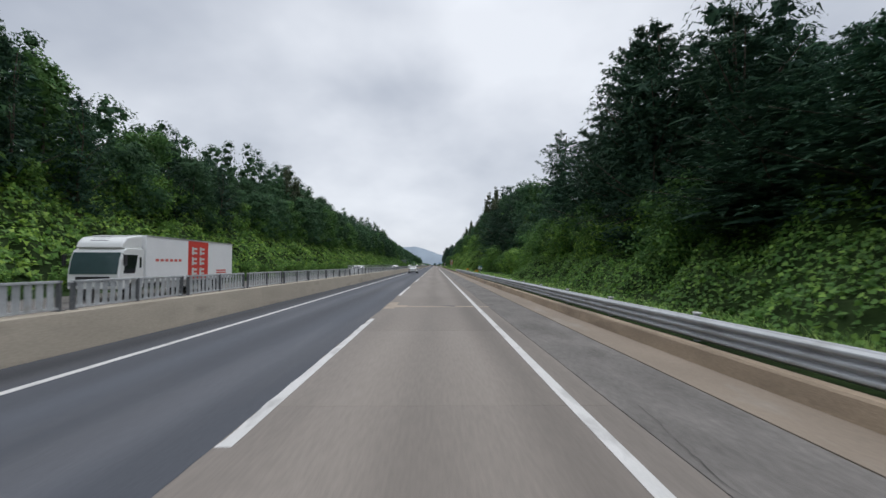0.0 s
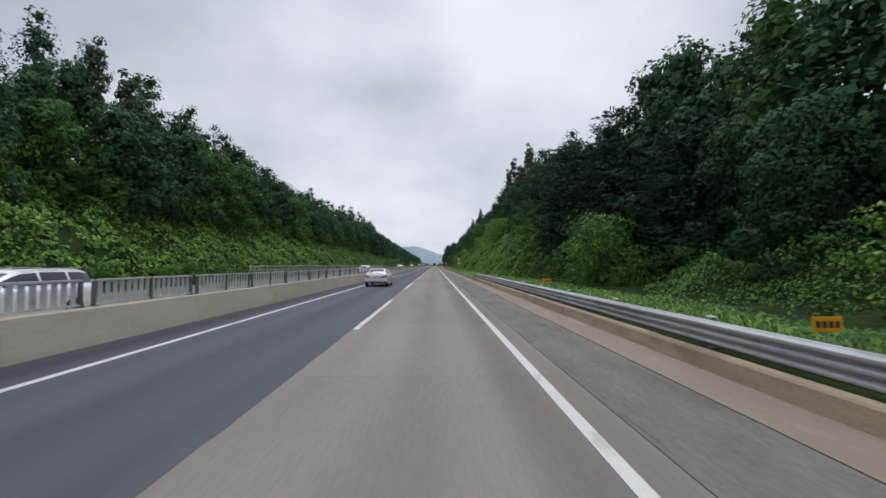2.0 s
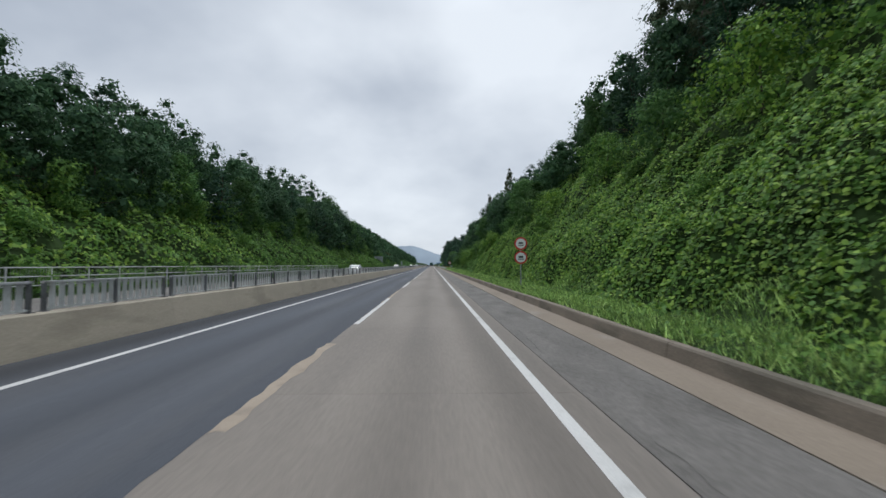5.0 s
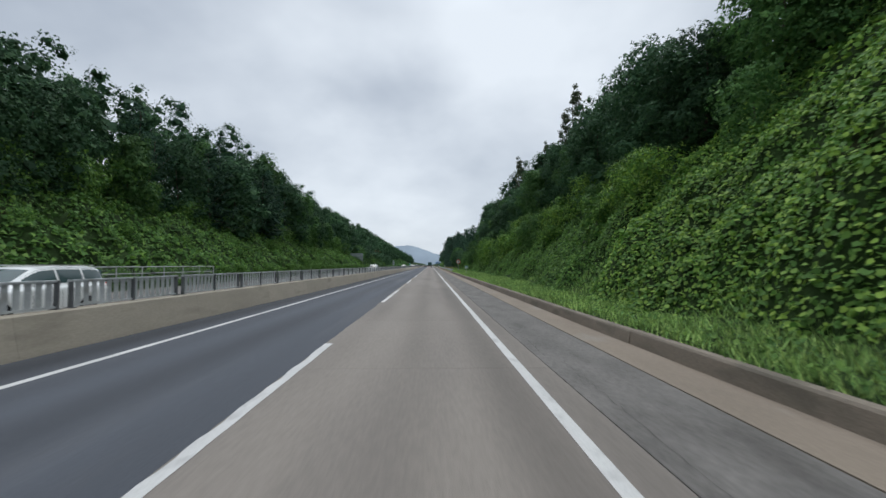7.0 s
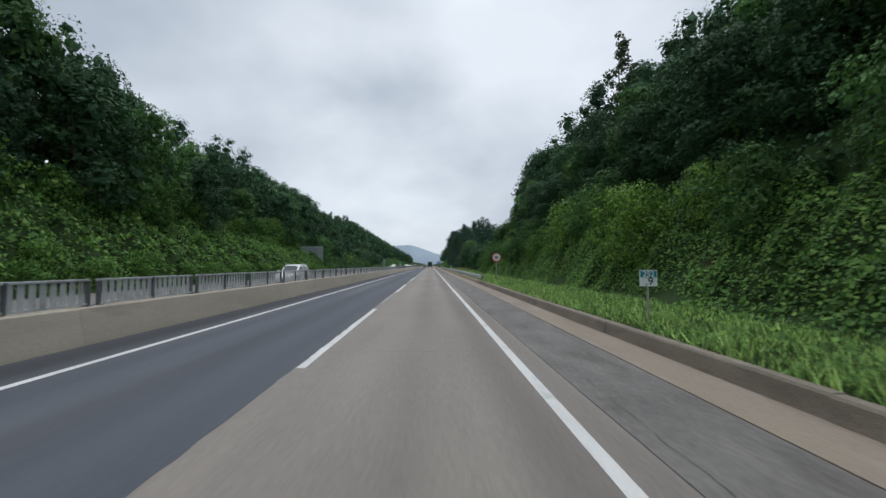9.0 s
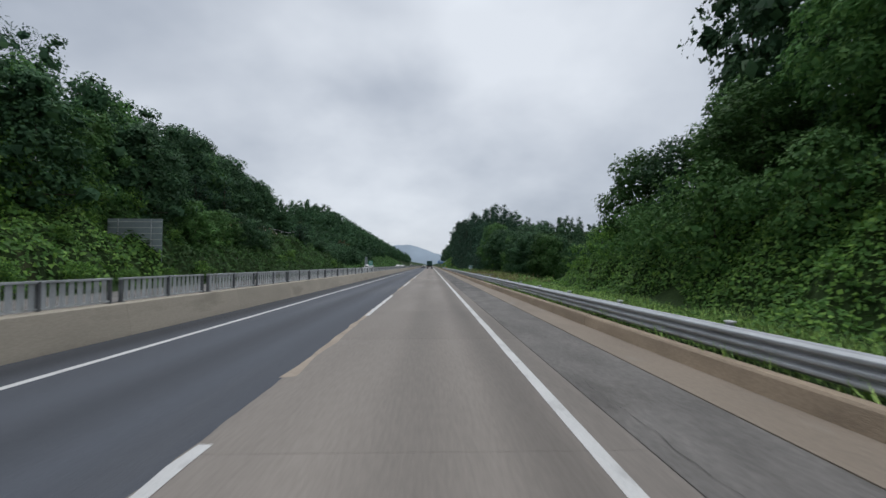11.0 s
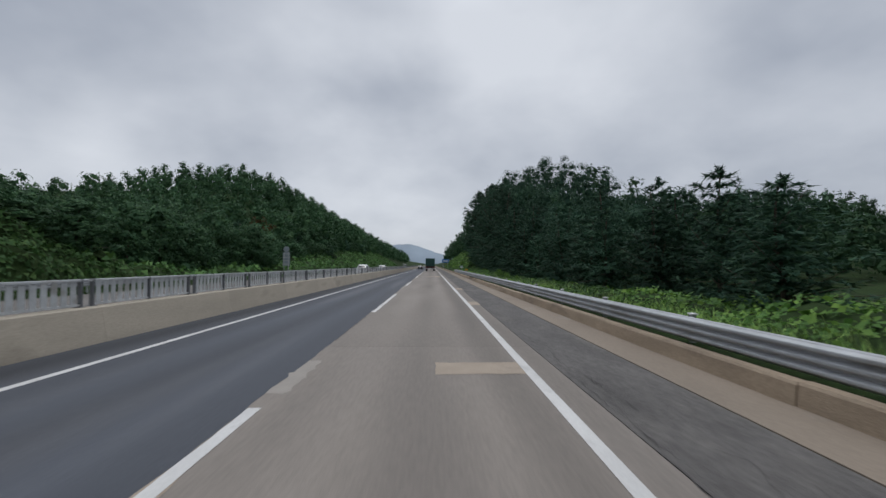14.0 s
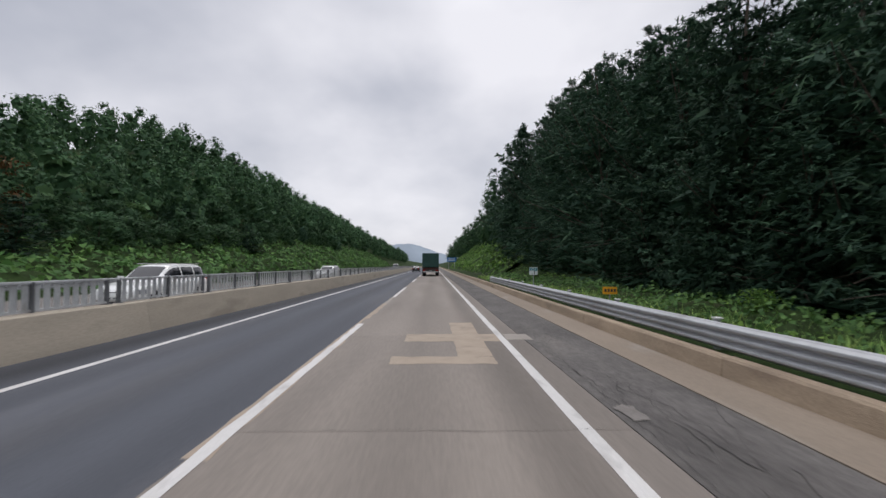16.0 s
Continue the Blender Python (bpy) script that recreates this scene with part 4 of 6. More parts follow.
vine_slope(115000, (6.2, 18), (4, 96), 0.125, "leaf_light", "light green vines and weeds behind the guard rail", *HEAP, "kite", toe=right_toe, step=0.3)
vine_slope(20000, (6.4, 15), (322, 385), 0.17, "leaf_light", "light green vines and weeds behind the guard rail", 0.35, 1.2, "kite")
vine_slope(4500, (5.7, 8.0), (385, 420), 0.12, "leaf_bright", "light green weeds between the guard rail and the pines", 0.32, 1.3, "kite")
vine_slope(6000, (5.9, 8.4), (420, 470), 0.12, "leaf_bright", "green weeds between the guard rail and the pines", 0.45, 1.3, "kite")
vine_slope(14000, (7.5, 20), (470, 620), 0.45, "leaf_light", "green vine leaves over the slope", 1.0, 2.2, "point", 1.0)
vine_slope(56000, (-29, -20.0), (10, 190), 0.32, "leaf", "bright green vines over the bank of the far carriageway", 1.3, 2.6, "point", 0.7)
vine_slope(40000, (-29, -20.0), (190, 325), 0.32, "leaf_light", "green vines over the bank of the far carriageway", 1.3, 2.6, "point", 0.7)
vine_slope(22000, (-29, -20.0), (325, 400), 0.32, "leaf_bright", "green vines over the bank under the bare soil", 1.3, 2.6, "point", 0.7)
vine_slope(18000, (-31, -20.0), (400, 640), 0.50, "leaf_bright", "green vines and weeds beyond the far carriageway", 1.0, 2.4, "point", 1.0)


def mat_of_leaves(k, xr, yr, size, mat, label):
    """A thin closed layer of leaves on the ground, under the mounds."""
    x = rng.uniform(*xr, k); y = rng.uniform(*yr, k)
    z = ground_z(x, y) + rng.uniform(0.03, 0.22, len(x))
    side = -1.0 if xr[0] > 0 else 1.0
    v, f, nv = leaves(np.stack([x, y, z], 1), np.tile([side * 0.3, 0, 0.8], (len(x), 1)), size, rng, "kite")
    return tagged(mesh_part("ground_leaves", v, f, M[mat], normals=nv), label, "weeds", kind="stuff")


def grass(name, k, xr, yr, h, mat, label):
    """Blades in tufts of uneven height."""
    x = rng.uniform(*xr, k); y = rng.uniform(*yr, k)
    tuft = wave(x * 2.2, y * 1.6, 5.0)
    ok = rng.random(k) < 0.75 + 0.35 * tuft
    x, y, tuft = x[ok], y[ok], tuft[ok]
    k = len(x)
    z = ground_z(x, y)
    a = rng.uniform(0, 6.28, k); w = 0.014 * rng.uniform(0.6, 1.5, k)
    hh = h * rng.uniform(0.45, 1.2, k) * (1 + 0.5 * tuft)
    lean = rng.normal(0, 0.40, (k, 2)) * hh[:, None] + np.array([-0.15, 0.0]) * hh[:, None]
    base = np.stack([x, y, z - 0.02], 1)
    u = np.stack([np.cos(a), np.sin(a), np.zeros(k)], 1) * w[:, None]
    tip = base + np.stack([lean[:, 0], lean[:, 1], hh], 1)
    v = np.stack([base - u, base + u, tip], 1).reshape(-1, 3)
    nrm = unit(np.cross(2 * u, tip - base)); nrm[nrm[:, 2] < 0] *= -1
    nrm = unit(nrm * 0.5 + np.array([-0.1, 0, 0.7]))
    ob = mesh_part(name, v, np.arange(3 * k).reshape(-1, 3), M[mat], normals=np.repeat(nrm, 3, 0))
    return tagged(ob, label, "grass", kind="stuff")


grass("grass", 190000, (4.70, 8.2), (95, 325), 0.24, "grass", "bright green verge grass behind the kerb")
mat_of_leaves(14000, (4.9, 8.0), (95, 325), 0.10, "leaf_light", "small weeds among the verge grass")
mat_of_leaves(20000, (5.1, 9), (-12, 96), 0.13, "leaf_light", "low green weeds behind the guard rail")
mat_of_leaves(14000, (5.1, 10), (322, 470), 0.13, "leaf_light", "low green weeds behind the guard rail")
grass("grass", 26000, (5.15, 7.6), (-12, 95), 0.32, "grass", "green weeds and grass behind the guard rail")
grass("grass", 26000, (5.15, 7.6), (325, 470), 0.34, "grass", "green weeds and grass behind the guard rail")
grass("grass", 7000, (5.5, 9.5), (322, 358), 0.6, "dry_grass", "tall dry seed grass beside the open field")

# shrubs along the slopes
for y in np.arange(6, 330, 5.5):
    if rng.random() < (0.75 if y > 220 or y < 100 else 0.35):
        x = float(curve(y, R_TOE)) + rng.uniform(1.5, 9)
        plant("shrub", x, y + rng.uniform(-2, 2), height=rng.uniform(1.5, 3.4))
for y in np.arange(350, 373, 7):
    plant("shrub", rng.uniform(9, 13), y + rng.uniform(-2, 2), height=rng.uniform(1.2, 2.6))
for y in np.arange(5, 390, 8):
    plant("shrub", -rng.uniform(21, 27), y + rng.uniform(-2, 2), height=rng.uniform(1.4, 2.6))
# dark weeds and climbers that grow through the fence behind the oncoming carriageway
for y in np.arange(12, 330, 4.6):
    plant("shrub", -rng.uniform(19.9, 20.5), y + rng.uniform(-1, 1), height=rng.uniform(1.2, 2.0), wide=1.2)

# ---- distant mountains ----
# pale blue base colour stands in for the haze of distance
M["far_hill"] = material("haze_blue_hill", (0.27, 0.325, 0.38), 1.0, vary=0.05, scale=0.004, fine=0.02)


def mountain(name, x0, x1, y, peak, seed, label):
    bm = bmesh.new()
    k = 60
    front, top = [], []
    for i in range(k + 1):
        x = x0 + (x1 - x0) * i / k
        s = math.sin(math.pi * i / k) ** 0.8
        h = peak * s * (0.8 + 0.35 * noise.noise(Vector((i * 0.11, seed, 0))) + 0.08 * noise.noise(Vector((i * 0.5, seed, 4))))
        front.append(bm.verts.new((x, y - 120, -5))); top.append(bm.verts.new((x, y + 60 * noise.noise(Vector((i * 0.2, 0, seed))), max(h, 0))))
    back = [bm.verts.new((v.co.x, y + 260, -5)) for v in front]
    for i in range(k):
        bm.faces.new((front[i], front[i + 1], top[i + 1], top[i])); bm.faces.new((top[i], top[i + 1], back[i + 1], back[i]))
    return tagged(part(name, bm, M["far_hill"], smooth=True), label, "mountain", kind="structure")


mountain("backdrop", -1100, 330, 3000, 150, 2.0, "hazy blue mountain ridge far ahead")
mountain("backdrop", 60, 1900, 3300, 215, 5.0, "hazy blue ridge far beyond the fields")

# ---- vehicles ----
M["car_white"] = material("white_car_paint", (0.82, 0.83, 0.81), 0.25, vary=0.02, scale=0.6, fine=9, coat=0.6)
M["car_black"] = material("black_car_paint", (0.012, 0.012, 0.016), 0.25, vary=0.05, coat=0.6)
M["car_grey"] = material("grey_car_paint", (0.16, 0.17, 0.18), 0.3, vary=0.03, coat=0.6)
M["tinted"] = material("tinted_glass", (0.012, 0.014, 0.018), 0.06, vary=0.05, spec=0.6)
M["green_glass"] = material("greenish_glass", (0.05, 0.085, 0.085), 0.06, vary=0.05, spec=0.6)
M["rubber"] = material("tyre_rubber", (0.018, 0.018, 0.019), 0.85, vary=0.2, fine=60)
M["alloy"] = material("alloy_rim", (0.55, 0.55, 0.56), 0.35, 0.8, vary=0.05)
M["black_plastic"] = material("black_plastic", (0.02, 0.02, 0.022), 0.6, vary=0.1)
M["red_lens"] = material("red_lamp_lens", (0.42, 0.022, 0.02), 0.15, vary=0.06, spec=0.6, coat=0.5)
M["clear_lens"] = material("clear_lamp_lens", (0.42, 0.45, 0.48), 0.12, 0.3, vary=0.05, spec=0.7)
M["chrome"] = material("chrome_trim", (0.75, 0.76, 0.78), 0.15, 1.0, vary=0.02)
M["plate"] = material("plate_white", (0.66, 0.68, 0.66), 0.5, vary=0.03)
M["ink"] = material("dark_lettering", (0.03, 0.03, 0.035), 0.6, vary=0.05)
M["seam"] = material("panel_gap", (0.05, 0.05, 0.05), 0.8, vary=0.05)


class Shape:
    """A car body as rings along y (rear axle at 0): half width, floor, waist and roof by tables."""

    def __init__(self, wide, floor, waist, roof, base=0.87):
        self.tables = [self.soft(t) for t in (wide, floor, waist, roof)]
        self.y0, self.y1 = wide[0][0], wide[-1][0]

    @staticmethod
    def soft(table):
        ys = np.linspace(table[0][0], table[-1][0], 400)
        v = np.interp(ys, [p[0] for p in table], [p[1] for p in table])
        pad = 5
        w = np.convolve(np.concatenate([np.full(pad, v[0]), v, np.full(pad, v[-1])]), np.hanning(2 * pad + 1) / np.hanning(2 * pad + 1).sum(), "valid")
        return ys, w

    def at(self, y):
        return [float(np.interp(y, *t)) for t in self.tables]

    def ring(self, y):
        w, zb, zt, zr = self.at(y)
        h, g = zt - zb, max(zr - zt, 0.0)
        s = min(1.0, g / 0.25)
        return [(0, zb), (0.8 * w, zb), (w - 0.035, zb + 0.05), (w - 0.006, zb + 0.22 * h), (w, zb + 0.5 * h), (w - 0.008, zb + 0.72 * h),
                (w - 0.03, zb + 0.90 * h), (w - 0.065, zt - 0.012), (w - 0.11, zt + 0.004),
                (w - 0.125, zt + 0.08 * g + 0.006), (w - 0.20, zt + 0.5 * g + 0.008), (w - 0.275, zt + 0.84 * g + 0.010), (w - 0.35, zt + 0.955 * g + 0.012),
                (0.4 * w, zt + g + 0.018), (0, zt + g + 0.024)]

    def side(self, y, v, out=0.006):
        """A place on the side windows' surface; v: 0 at the waist, 1 at the roof's edge."""
        w, zb, zt, zr = self.at(y)
        g = max(zr - zt, 0.0)
        vs, xs = [0.08, 0.5, 0.84, 0.955], [w - 0.125, w - 0.20, w - 0.275, w - 0.35]
        return (float(np.interp(v, vs, xs)) + out, y, zt + v * g + 0.009)

    def flank(self, y, z, out=0.004):
        r = self.ring(y)[1:9]
        return (float(np.interp(z, [p[1] for p in r], [p[0] for p in r])) + out, y, z)

    def top(self, y, x, out=0.006):
        r = self.ring(y)[8:]
        r = r[::-1]
        return (x, y, float(np.interp(abs(x), [p[0] for p in r], [p[1] for p in r])) + out)


def quilt(name, grid, mat, root, label="", smooth=True):
    """A skin from a grid of places, with a little depth."""
    bm = bmesh.new()
    vs = [[bm.verts.new(p) for p in row] for row in grid]
    for a, b in zip(vs, vs[1:]):
        for i in range(len(a) - 1):
            bm.faces.new((a[i], a[i + 1], b[i + 1], b[i]))
    bmesh.ops.recalc_face_normals(bm, faces=bm.faces)
    return part(name, bm, mat, root, label, smooth)


def body_shell(shape, axles, mat, root, arch=0.35, wheel_r=0.32):
    """The shell with wheel arches cut out."""
    bm = bmesh.new()
    ys = np.concatenate([[shape.y0], np.linspace(shape.y0 + 0.02, shape.y1 - 0.02, 84), [shape.y1]])
    rings = []
    for y in ys:
        half = shape.ring(y)
        full = half + [(-x, z) for x, z in half[-2:0:-1]]
        rings.append([bm.verts.new((x, y, z)) for x, z in full])
    k = len(rings[0])
    for a, b in zip(rings, rings[1:]):
        for i in range(k):
            bm.faces.new((a[i], a[(i + 1) % k], b[(i + 1) % k], b[i]))
    bm.faces.new(rings[0]); bm.faces.new(rings[-1][::-1])
    bmesh.ops.recalc_face_normals(bm, faces=bm.faces)
    body = part("body", bm, [mat, M["black_plastic"]], root, smooth=True)
    bm = bmesh.new()
    for y in axles:
        for sx in (-1, 1):
            bmesh.ops.create_cone(bm, cap_ends=True, segments=40, radius1=arch, radius2=arch, depth=0.5,
                                  matrix=pose(sx * (shape.at(y)[0] - 0.0), y, wheel_r + 0.005, 0, 90, 0))
    for f in bm.faces:
        f.material_index = 1
    cutter = part("cutter", bm, [mat, M["black_plastic"]])
    mod = body.modifiers.new("arches", "BOOLEAN"); mod.operation, mod.object, mod.solver = "DIFFERENCE", cutter, "EXACT"
    deps = bpy.context.evaluated_depsgraph_get()
    cut = bpy.data.meshes.new_from_object(body.evaluated_get(deps))
    body.modifiers.clear()
    body.data = cut
    bpy.data.objects.remove(cutter)
    return body


def wheel(root, x, y, r, w, spokes=5, sx=1):
    """A wheel: tyre, and a rim with twin spokes."""
    bm = bmesh.new()
    prof = [(r * 0.66, -w / 2), (r * 0.90, -w / 2), (r * 0.985, -w * 0.36), (r, -w * 0.2), (r, w * 0.2), (r * 0.985, w * 0.36), (r * 0.90, w / 2), (r * 0.66, w / 2)]
    k = 32
    rings = [[bm.verts.new((d, a * math.cos(2 * math.pi * i / k), a * math.sin(2 * math.pi * i / k))) for a, d in prof] for i in range(k)]
    for i in range(k):
        a, b = rings[i], rings[(i + 1) % k]
        for j in range(len(prof) - 1):
            bm.faces.new((a[j], a[j + 1], b[j + 1], b[j]))
    bmesh.ops.recalc_face_normals(bm, faces=bm.faces)
    hub = empty("wheel", pose(x, y, r)); hub.parent = root
    part("tyre", bm, M["rubber"], hub, smooth=True)
    bm = bmesh.new()
    bmesh.ops.create_cone(bm, cap_ends=True, segments=28, radius1=r * 0.60, radius2=r * 0.60, depth=0.02, matrix=pose(sx * w * 0.12, 0, 0, 0, 90, 0))
    part("brake_disc", bm, M["black_plastic"], hub)
    bm = bmesh.new()
    ring = [[bm.verts.new((sx * d, a * math.cos(2 * math.pi * i / k), a * math.sin(2 * math.pi * i / k))) for a, d in ((r * 0.69, w * 0.47), (r * 0.66, w * 0.40), (r * 0.62, w * 0.40), (r * 0.60, w * 0.1))] for i in range(k)]
    for i in range(k):
        a, b = ring[i], ring[(i + 1) % k]
        for j in range(3):
            bm.faces.new((a[j], a[j + 1], b[j + 1], b[j]))
    for i in range(spokes):
        ang = 360 / spokes * i + 12
        for da in (-9, 9):
            made = bmesh.ops.create_cube(bm, size=1.0)["verts"]
            bmesh.ops.transform(bm, matrix=pose(0, 0, 0, ang + da * 0.6, 0, 0) @ pose(sx * w * 0.36, 0, r * 0.36, da * 0.5, 0, 0) @ Matrix.Diagonal((w * 0.14, r * 0.13, r * 0.56, 1)), verts=made)
    bmesh.ops.create_cone(bm, cap_ends=True, segments=16, radius1=r * 0.15, radius2=r * 0.13, depth=w * 0.2, matrix=pose(sx * w * 0.36, 0, 0, 0, 90, 0))
    part("rim", bm, M["alloy"], hub, "silver five-spoke rim")


def plate_with_bars(root, m, w=0.52, h=0.11):
    pl = empty("number_plate", m); pl.parent = root
    bm = bmesh.new(); add_box(bm, (0, 0, 0), (w, 0.012, h), bevel=0.004); part("sheet", bm, M["plate"], pl)
    bm = bmesh.new()
    for i in range(7):
        if i != 3:
            add_box(bm, ((i - 3) * w * 0.125, -0.008, 0), (w * 0.075, 0.004, h * 0.55))
    part("bars", bm, M["ink"], pl)


def sedan(paint, label, glass="tinted", coupe=True, lamps=True):
    """A low four-door saloon; rear axle at the origin, nose towards +y."""
    root = empty("car")
    sh = Shape(
        wide=[(-1.04, 0.46), (-1.01, 0.58), (-0.95, 0.68), (-0.84, 0.76), (-0.66, 0.83), (-0.35, 0.875), (0.0, 0.888), (0.8, 0.888), (2.2, 0.885), (2.9, 0.875), (3.25, 0.81), (3.48, 0.70), (3.58, 0.58), (3.61, 0.46)],
        floor=[(-1.04, 0.50), (-1.02, 0.40), (-0.95, 0.32), (-0.8, 0.27), (-0.5, 0.24), (0.3, 0.20), (2.4, 0.19), (3.1, 0.21), (3.61, 0.32)],
        waist=[(-1.04, 0.80), (-1.02, 0.90), (-0.97, 0.975), (-0.90, 1.01), (-0.75, 1.02), (-0.3, 1.005), (0.5, 0.985), (1.6, 0.955), (2.1, 0.945), (2.7, 0.885), (3.2, 0.80), (3.5, 0.68), (3.61, 0.52)],
        roof=[(-1.04, 0.9), (-0.72, 0.98), (-0.30, 1.20), (0.10, 1.325), (0.40, 1.385), (0.75, 1.40), (1.05, 1.39), (1.35, 1.345), (1.75, 1.18), (2.15, 0.95), (2.4, 0.90), (3.61, 0.4)])
    axles = (0.0, 2.70)
    body_shell(sh, axles, M[paint], root)
    g = M[glass]
    for sx in (1, -1):
        def mir(p):
            return (sx * p[0], p[1], p[2])
        for a, b, va in ((-0.18, 0.78, 0.07), (0.84, 1.93, 0.07)):
            rows_ = []
            for v in np.linspace(0.0, 1.0, 7):
                row = []
                for y in np.linspace(a, b, 13):
                    w, zb, zt, zr = sh.at(y)
                    lim = 0.87 if coupe else 0.9
                    row.append(mir(sh.side(y, 0.10 + (lim - 0.10) * v)))
                rows_.append(row)
            quilt("side_window", rows_, g, root, "dark tinted side window")
        quilt("door_pillar", [[mir(sh.side(y, v, 0.004)) for y in np.linspace(0.76, 0.86, 3)] for v in (0.10, 0.4, 0.7, 0.86)], M["black_plastic"], root, "black pillar between the windows")
        # chrome line under the glass, sill, creases
        quilt("chrome_line", [[mir(sh.side(y, v, 0.010)) for y in np.linspace(-0.28, 1.98, 30)] for v in (0.055, 0.10)], M["chrome"], root)
        for yy in (-0.10, 0.81, 1.72):
            zs = np.linspace(0.30, sh.at(yy)[2] - 0.02, 12)
            lean = 0.16 if yy < 0 else 0.0
            quilt("door_gap", [[mir(sh.flank(yy + d + lean * (z - 0.6) * (1 if yy < 0 else 0), z, 0.002)) for z in zs] for d in (0, 0.008)], M["seam"], root)
        for yy in (0.28, 1.25):
            bm = bmesh.new()
            p = mir(sh.flank(yy, 0.835, 0.022)); add_box(bm, p, (0.022, 0.20, 0.026), bevel=0.008)
            part("door_handle", bm, M[paint], root)
        bm = bmesh.new()
        p = mir(sh.flank(1.80, 0.95, 0.0))
        add_box(bm, (p[0] + sx * 0.08, 1.80, 0.99), (0.17, 0.09, 0.105), bevel=0.035); add_box(bm, (p[0] - sx * 0.02, 1.84, 0.955), (0.12, 0.05, 0.04))
        part("wing_mirror", bm, M[paint], root)
        bm = bmesh.new(); add_box(bm, (p[0] + sx * 0.08, 1.752, 0.99), (0.135, 0.006, 0.075)); part("mirror_glass", bm, M["chrome"], root)
        bm = bmesh.new(); add_box(bm, (sx * 0.845, 1.35, 0.235), (0.07, 1.95, 0.075), bevel=0.02); part("side_sill", bm, M[paint], root)
        for y in axles:
            wheel(root, sx * 0.775, y, 0.325, 0.215, 5, sx)
        # tail lamp that wraps round the corner
        plan = [(0.34, -1.052), (0.41, -1.052), (0.48, -1.045)] + [(sh.at(y)[0] + 0.006, y - 0.008) for y in (-1.02, -0.99, -0.95, -0.90, -0.84, -0.78, -0.72)]
        rows_ = []
        for v in np.linspace(0, 1, 5):
            row = []
            for i, (x, y) in enumerate(plan):
                s = i / (len(plan) - 1)
                lo, hi = 0.70 + 0.03 * s + 0.16 * max(0, s - 0.6), 0.73 + 0.175 * s ** 0.6
                z = lo + (hi - lo) * v
                row.append((sx * (x - 0.03 * max(0, z - 0.86)), y, z))
            rows_.append(row)
        lamp = quilt("tail_lamp", rows_, M["red_lens"], root, "red tail lamp wrapped round the corner")
        quilt("lamp_stripe", [[(q[0] * 1.001, q[1] - 0.004, q[2]) for q in r[1:7]] for r in rows_[2:4]], M["clear_lens"], lamp, "pale stripe in the lamp")
        rows_ = []
        for z in np.linspace(0.60, 0.72, 4):
            rows_.append([(sx * (sh.at(y)[0] - 0.03 * (z - 0.55)), y, z) for y in np.linspace(3.08, 3.46, 8)])
        quilt("headlamp", [[(p[0] + sx * 0.006, p[1], p[2]) for p in r] for r in rows_], M["clear_lens"], root, "clear headlamp")
        bm = bmesh.new(); add_box(bm, (sx * 0.52, -1.055, 0.335), (0.20, 0.03, 0.05), bevel=0.012); part("exhaust_trim", bm, M["chrome"], root)
    # glass front and rear, roof panel
    quilt("rear_window", [[sh.top(y, x * (0.50 + 0.08 * (-(y) + 0.1))) for x in np.linspace(-1, 1, 13)] for y in np.linspace(-0.55, 0.12, 10)], g, root, "dark tinted rear window")
    quilt("windscreen", [[sh.top(y, x * (0.50 + 0.05 * (y - 1.3))) for x in np.linspace(-1, 1, 13)] for y in np.linspace(1.32, 2.06, 10)], g, root, "windscreen")
    quilt("sunroof", [[sh.top(y, x * 0.44) for x in np.linspace(-1, 1, 9)] for y in np.linspace(0.42, 1.22, 6)], M["tinted"], root, "dark glass roof panel")
    bm = bmesh.new(); add_box(bm, (0, 0.24, 1.395), (0.035, 0.14, 0.045), bevel=0.012, rx=-12); part("antenna_fin", bm, M["black_plastic"], root)
    # tail: boot edge, lip, plate, lower apron
    bm = bmesh.new(); add_box(bm, (0, -0.935, 1.034), (1.10, 0.07, 0.022), bevel=0.012); part("boot_lip", bm, M[paint], root)
    bm = bmesh.new(); add_box(bm, (0, -1.040, 0.835), (0.64, 0.03, 0.018), bevel=0.005); part("boot_trim", bm, M["chrome"], root)
    quilt("boot_lid", [[(x, y - 0.006 + 0.05 * x * x, z) for x in np.linspace(-0.47, 0.47, 13)] for z, y in ((0.848, -1.050), (0.90, -1.042), (0.95, -1.018), (0.985, -0.985), (1.012, -0.945))], M[paint], root)
    plate_with_bars(root, pose(0, -1.052, 0.755))
    bm = bmesh.new()
    for z in (0.665,):
        add_box(bm, (0, -1.042, z), (0.80, 0.006, 0.010))
    part("boot_gap", bm, M["seam"], root)
    apron = [(x, y - 0.008) for x, y in [(0, -1.045), (0.3, -1.045), (0.46, -1.042), (0.60, -1.0), (0.69, -0.93), (0.76, -0.83)]]
    apron = [(-x, y) for x, y in apron[:0:-1]] + apron
    quilt("rear_apron", [[(x * s, y, z + 0.05 * max(0, abs(x) - 0.6)) for x, y in apron] for z, s in ((0.27, 0.96), (0.33, 1.01), (0.415, 1.02))], M["black_plastic"], root, "black rear apron")
    bm = bmesh.new(); add_box(bm, (0, -1.068, 0.315), (0.78, 0.012, 0.014)); part("apron_trim", bm, M["chrome"], root)
    bm = bmesh.new(); add_box(bm, (0, 3.57, 0.52), (0.75, 0.06, 0.16), bevel=0.02); part("grille", bm, M["black_plastic"], root)
    plate_with_bars(root, pose(0, 3.63, 0.42, 0, 0, 180))
    return tagged(root, label, "car")


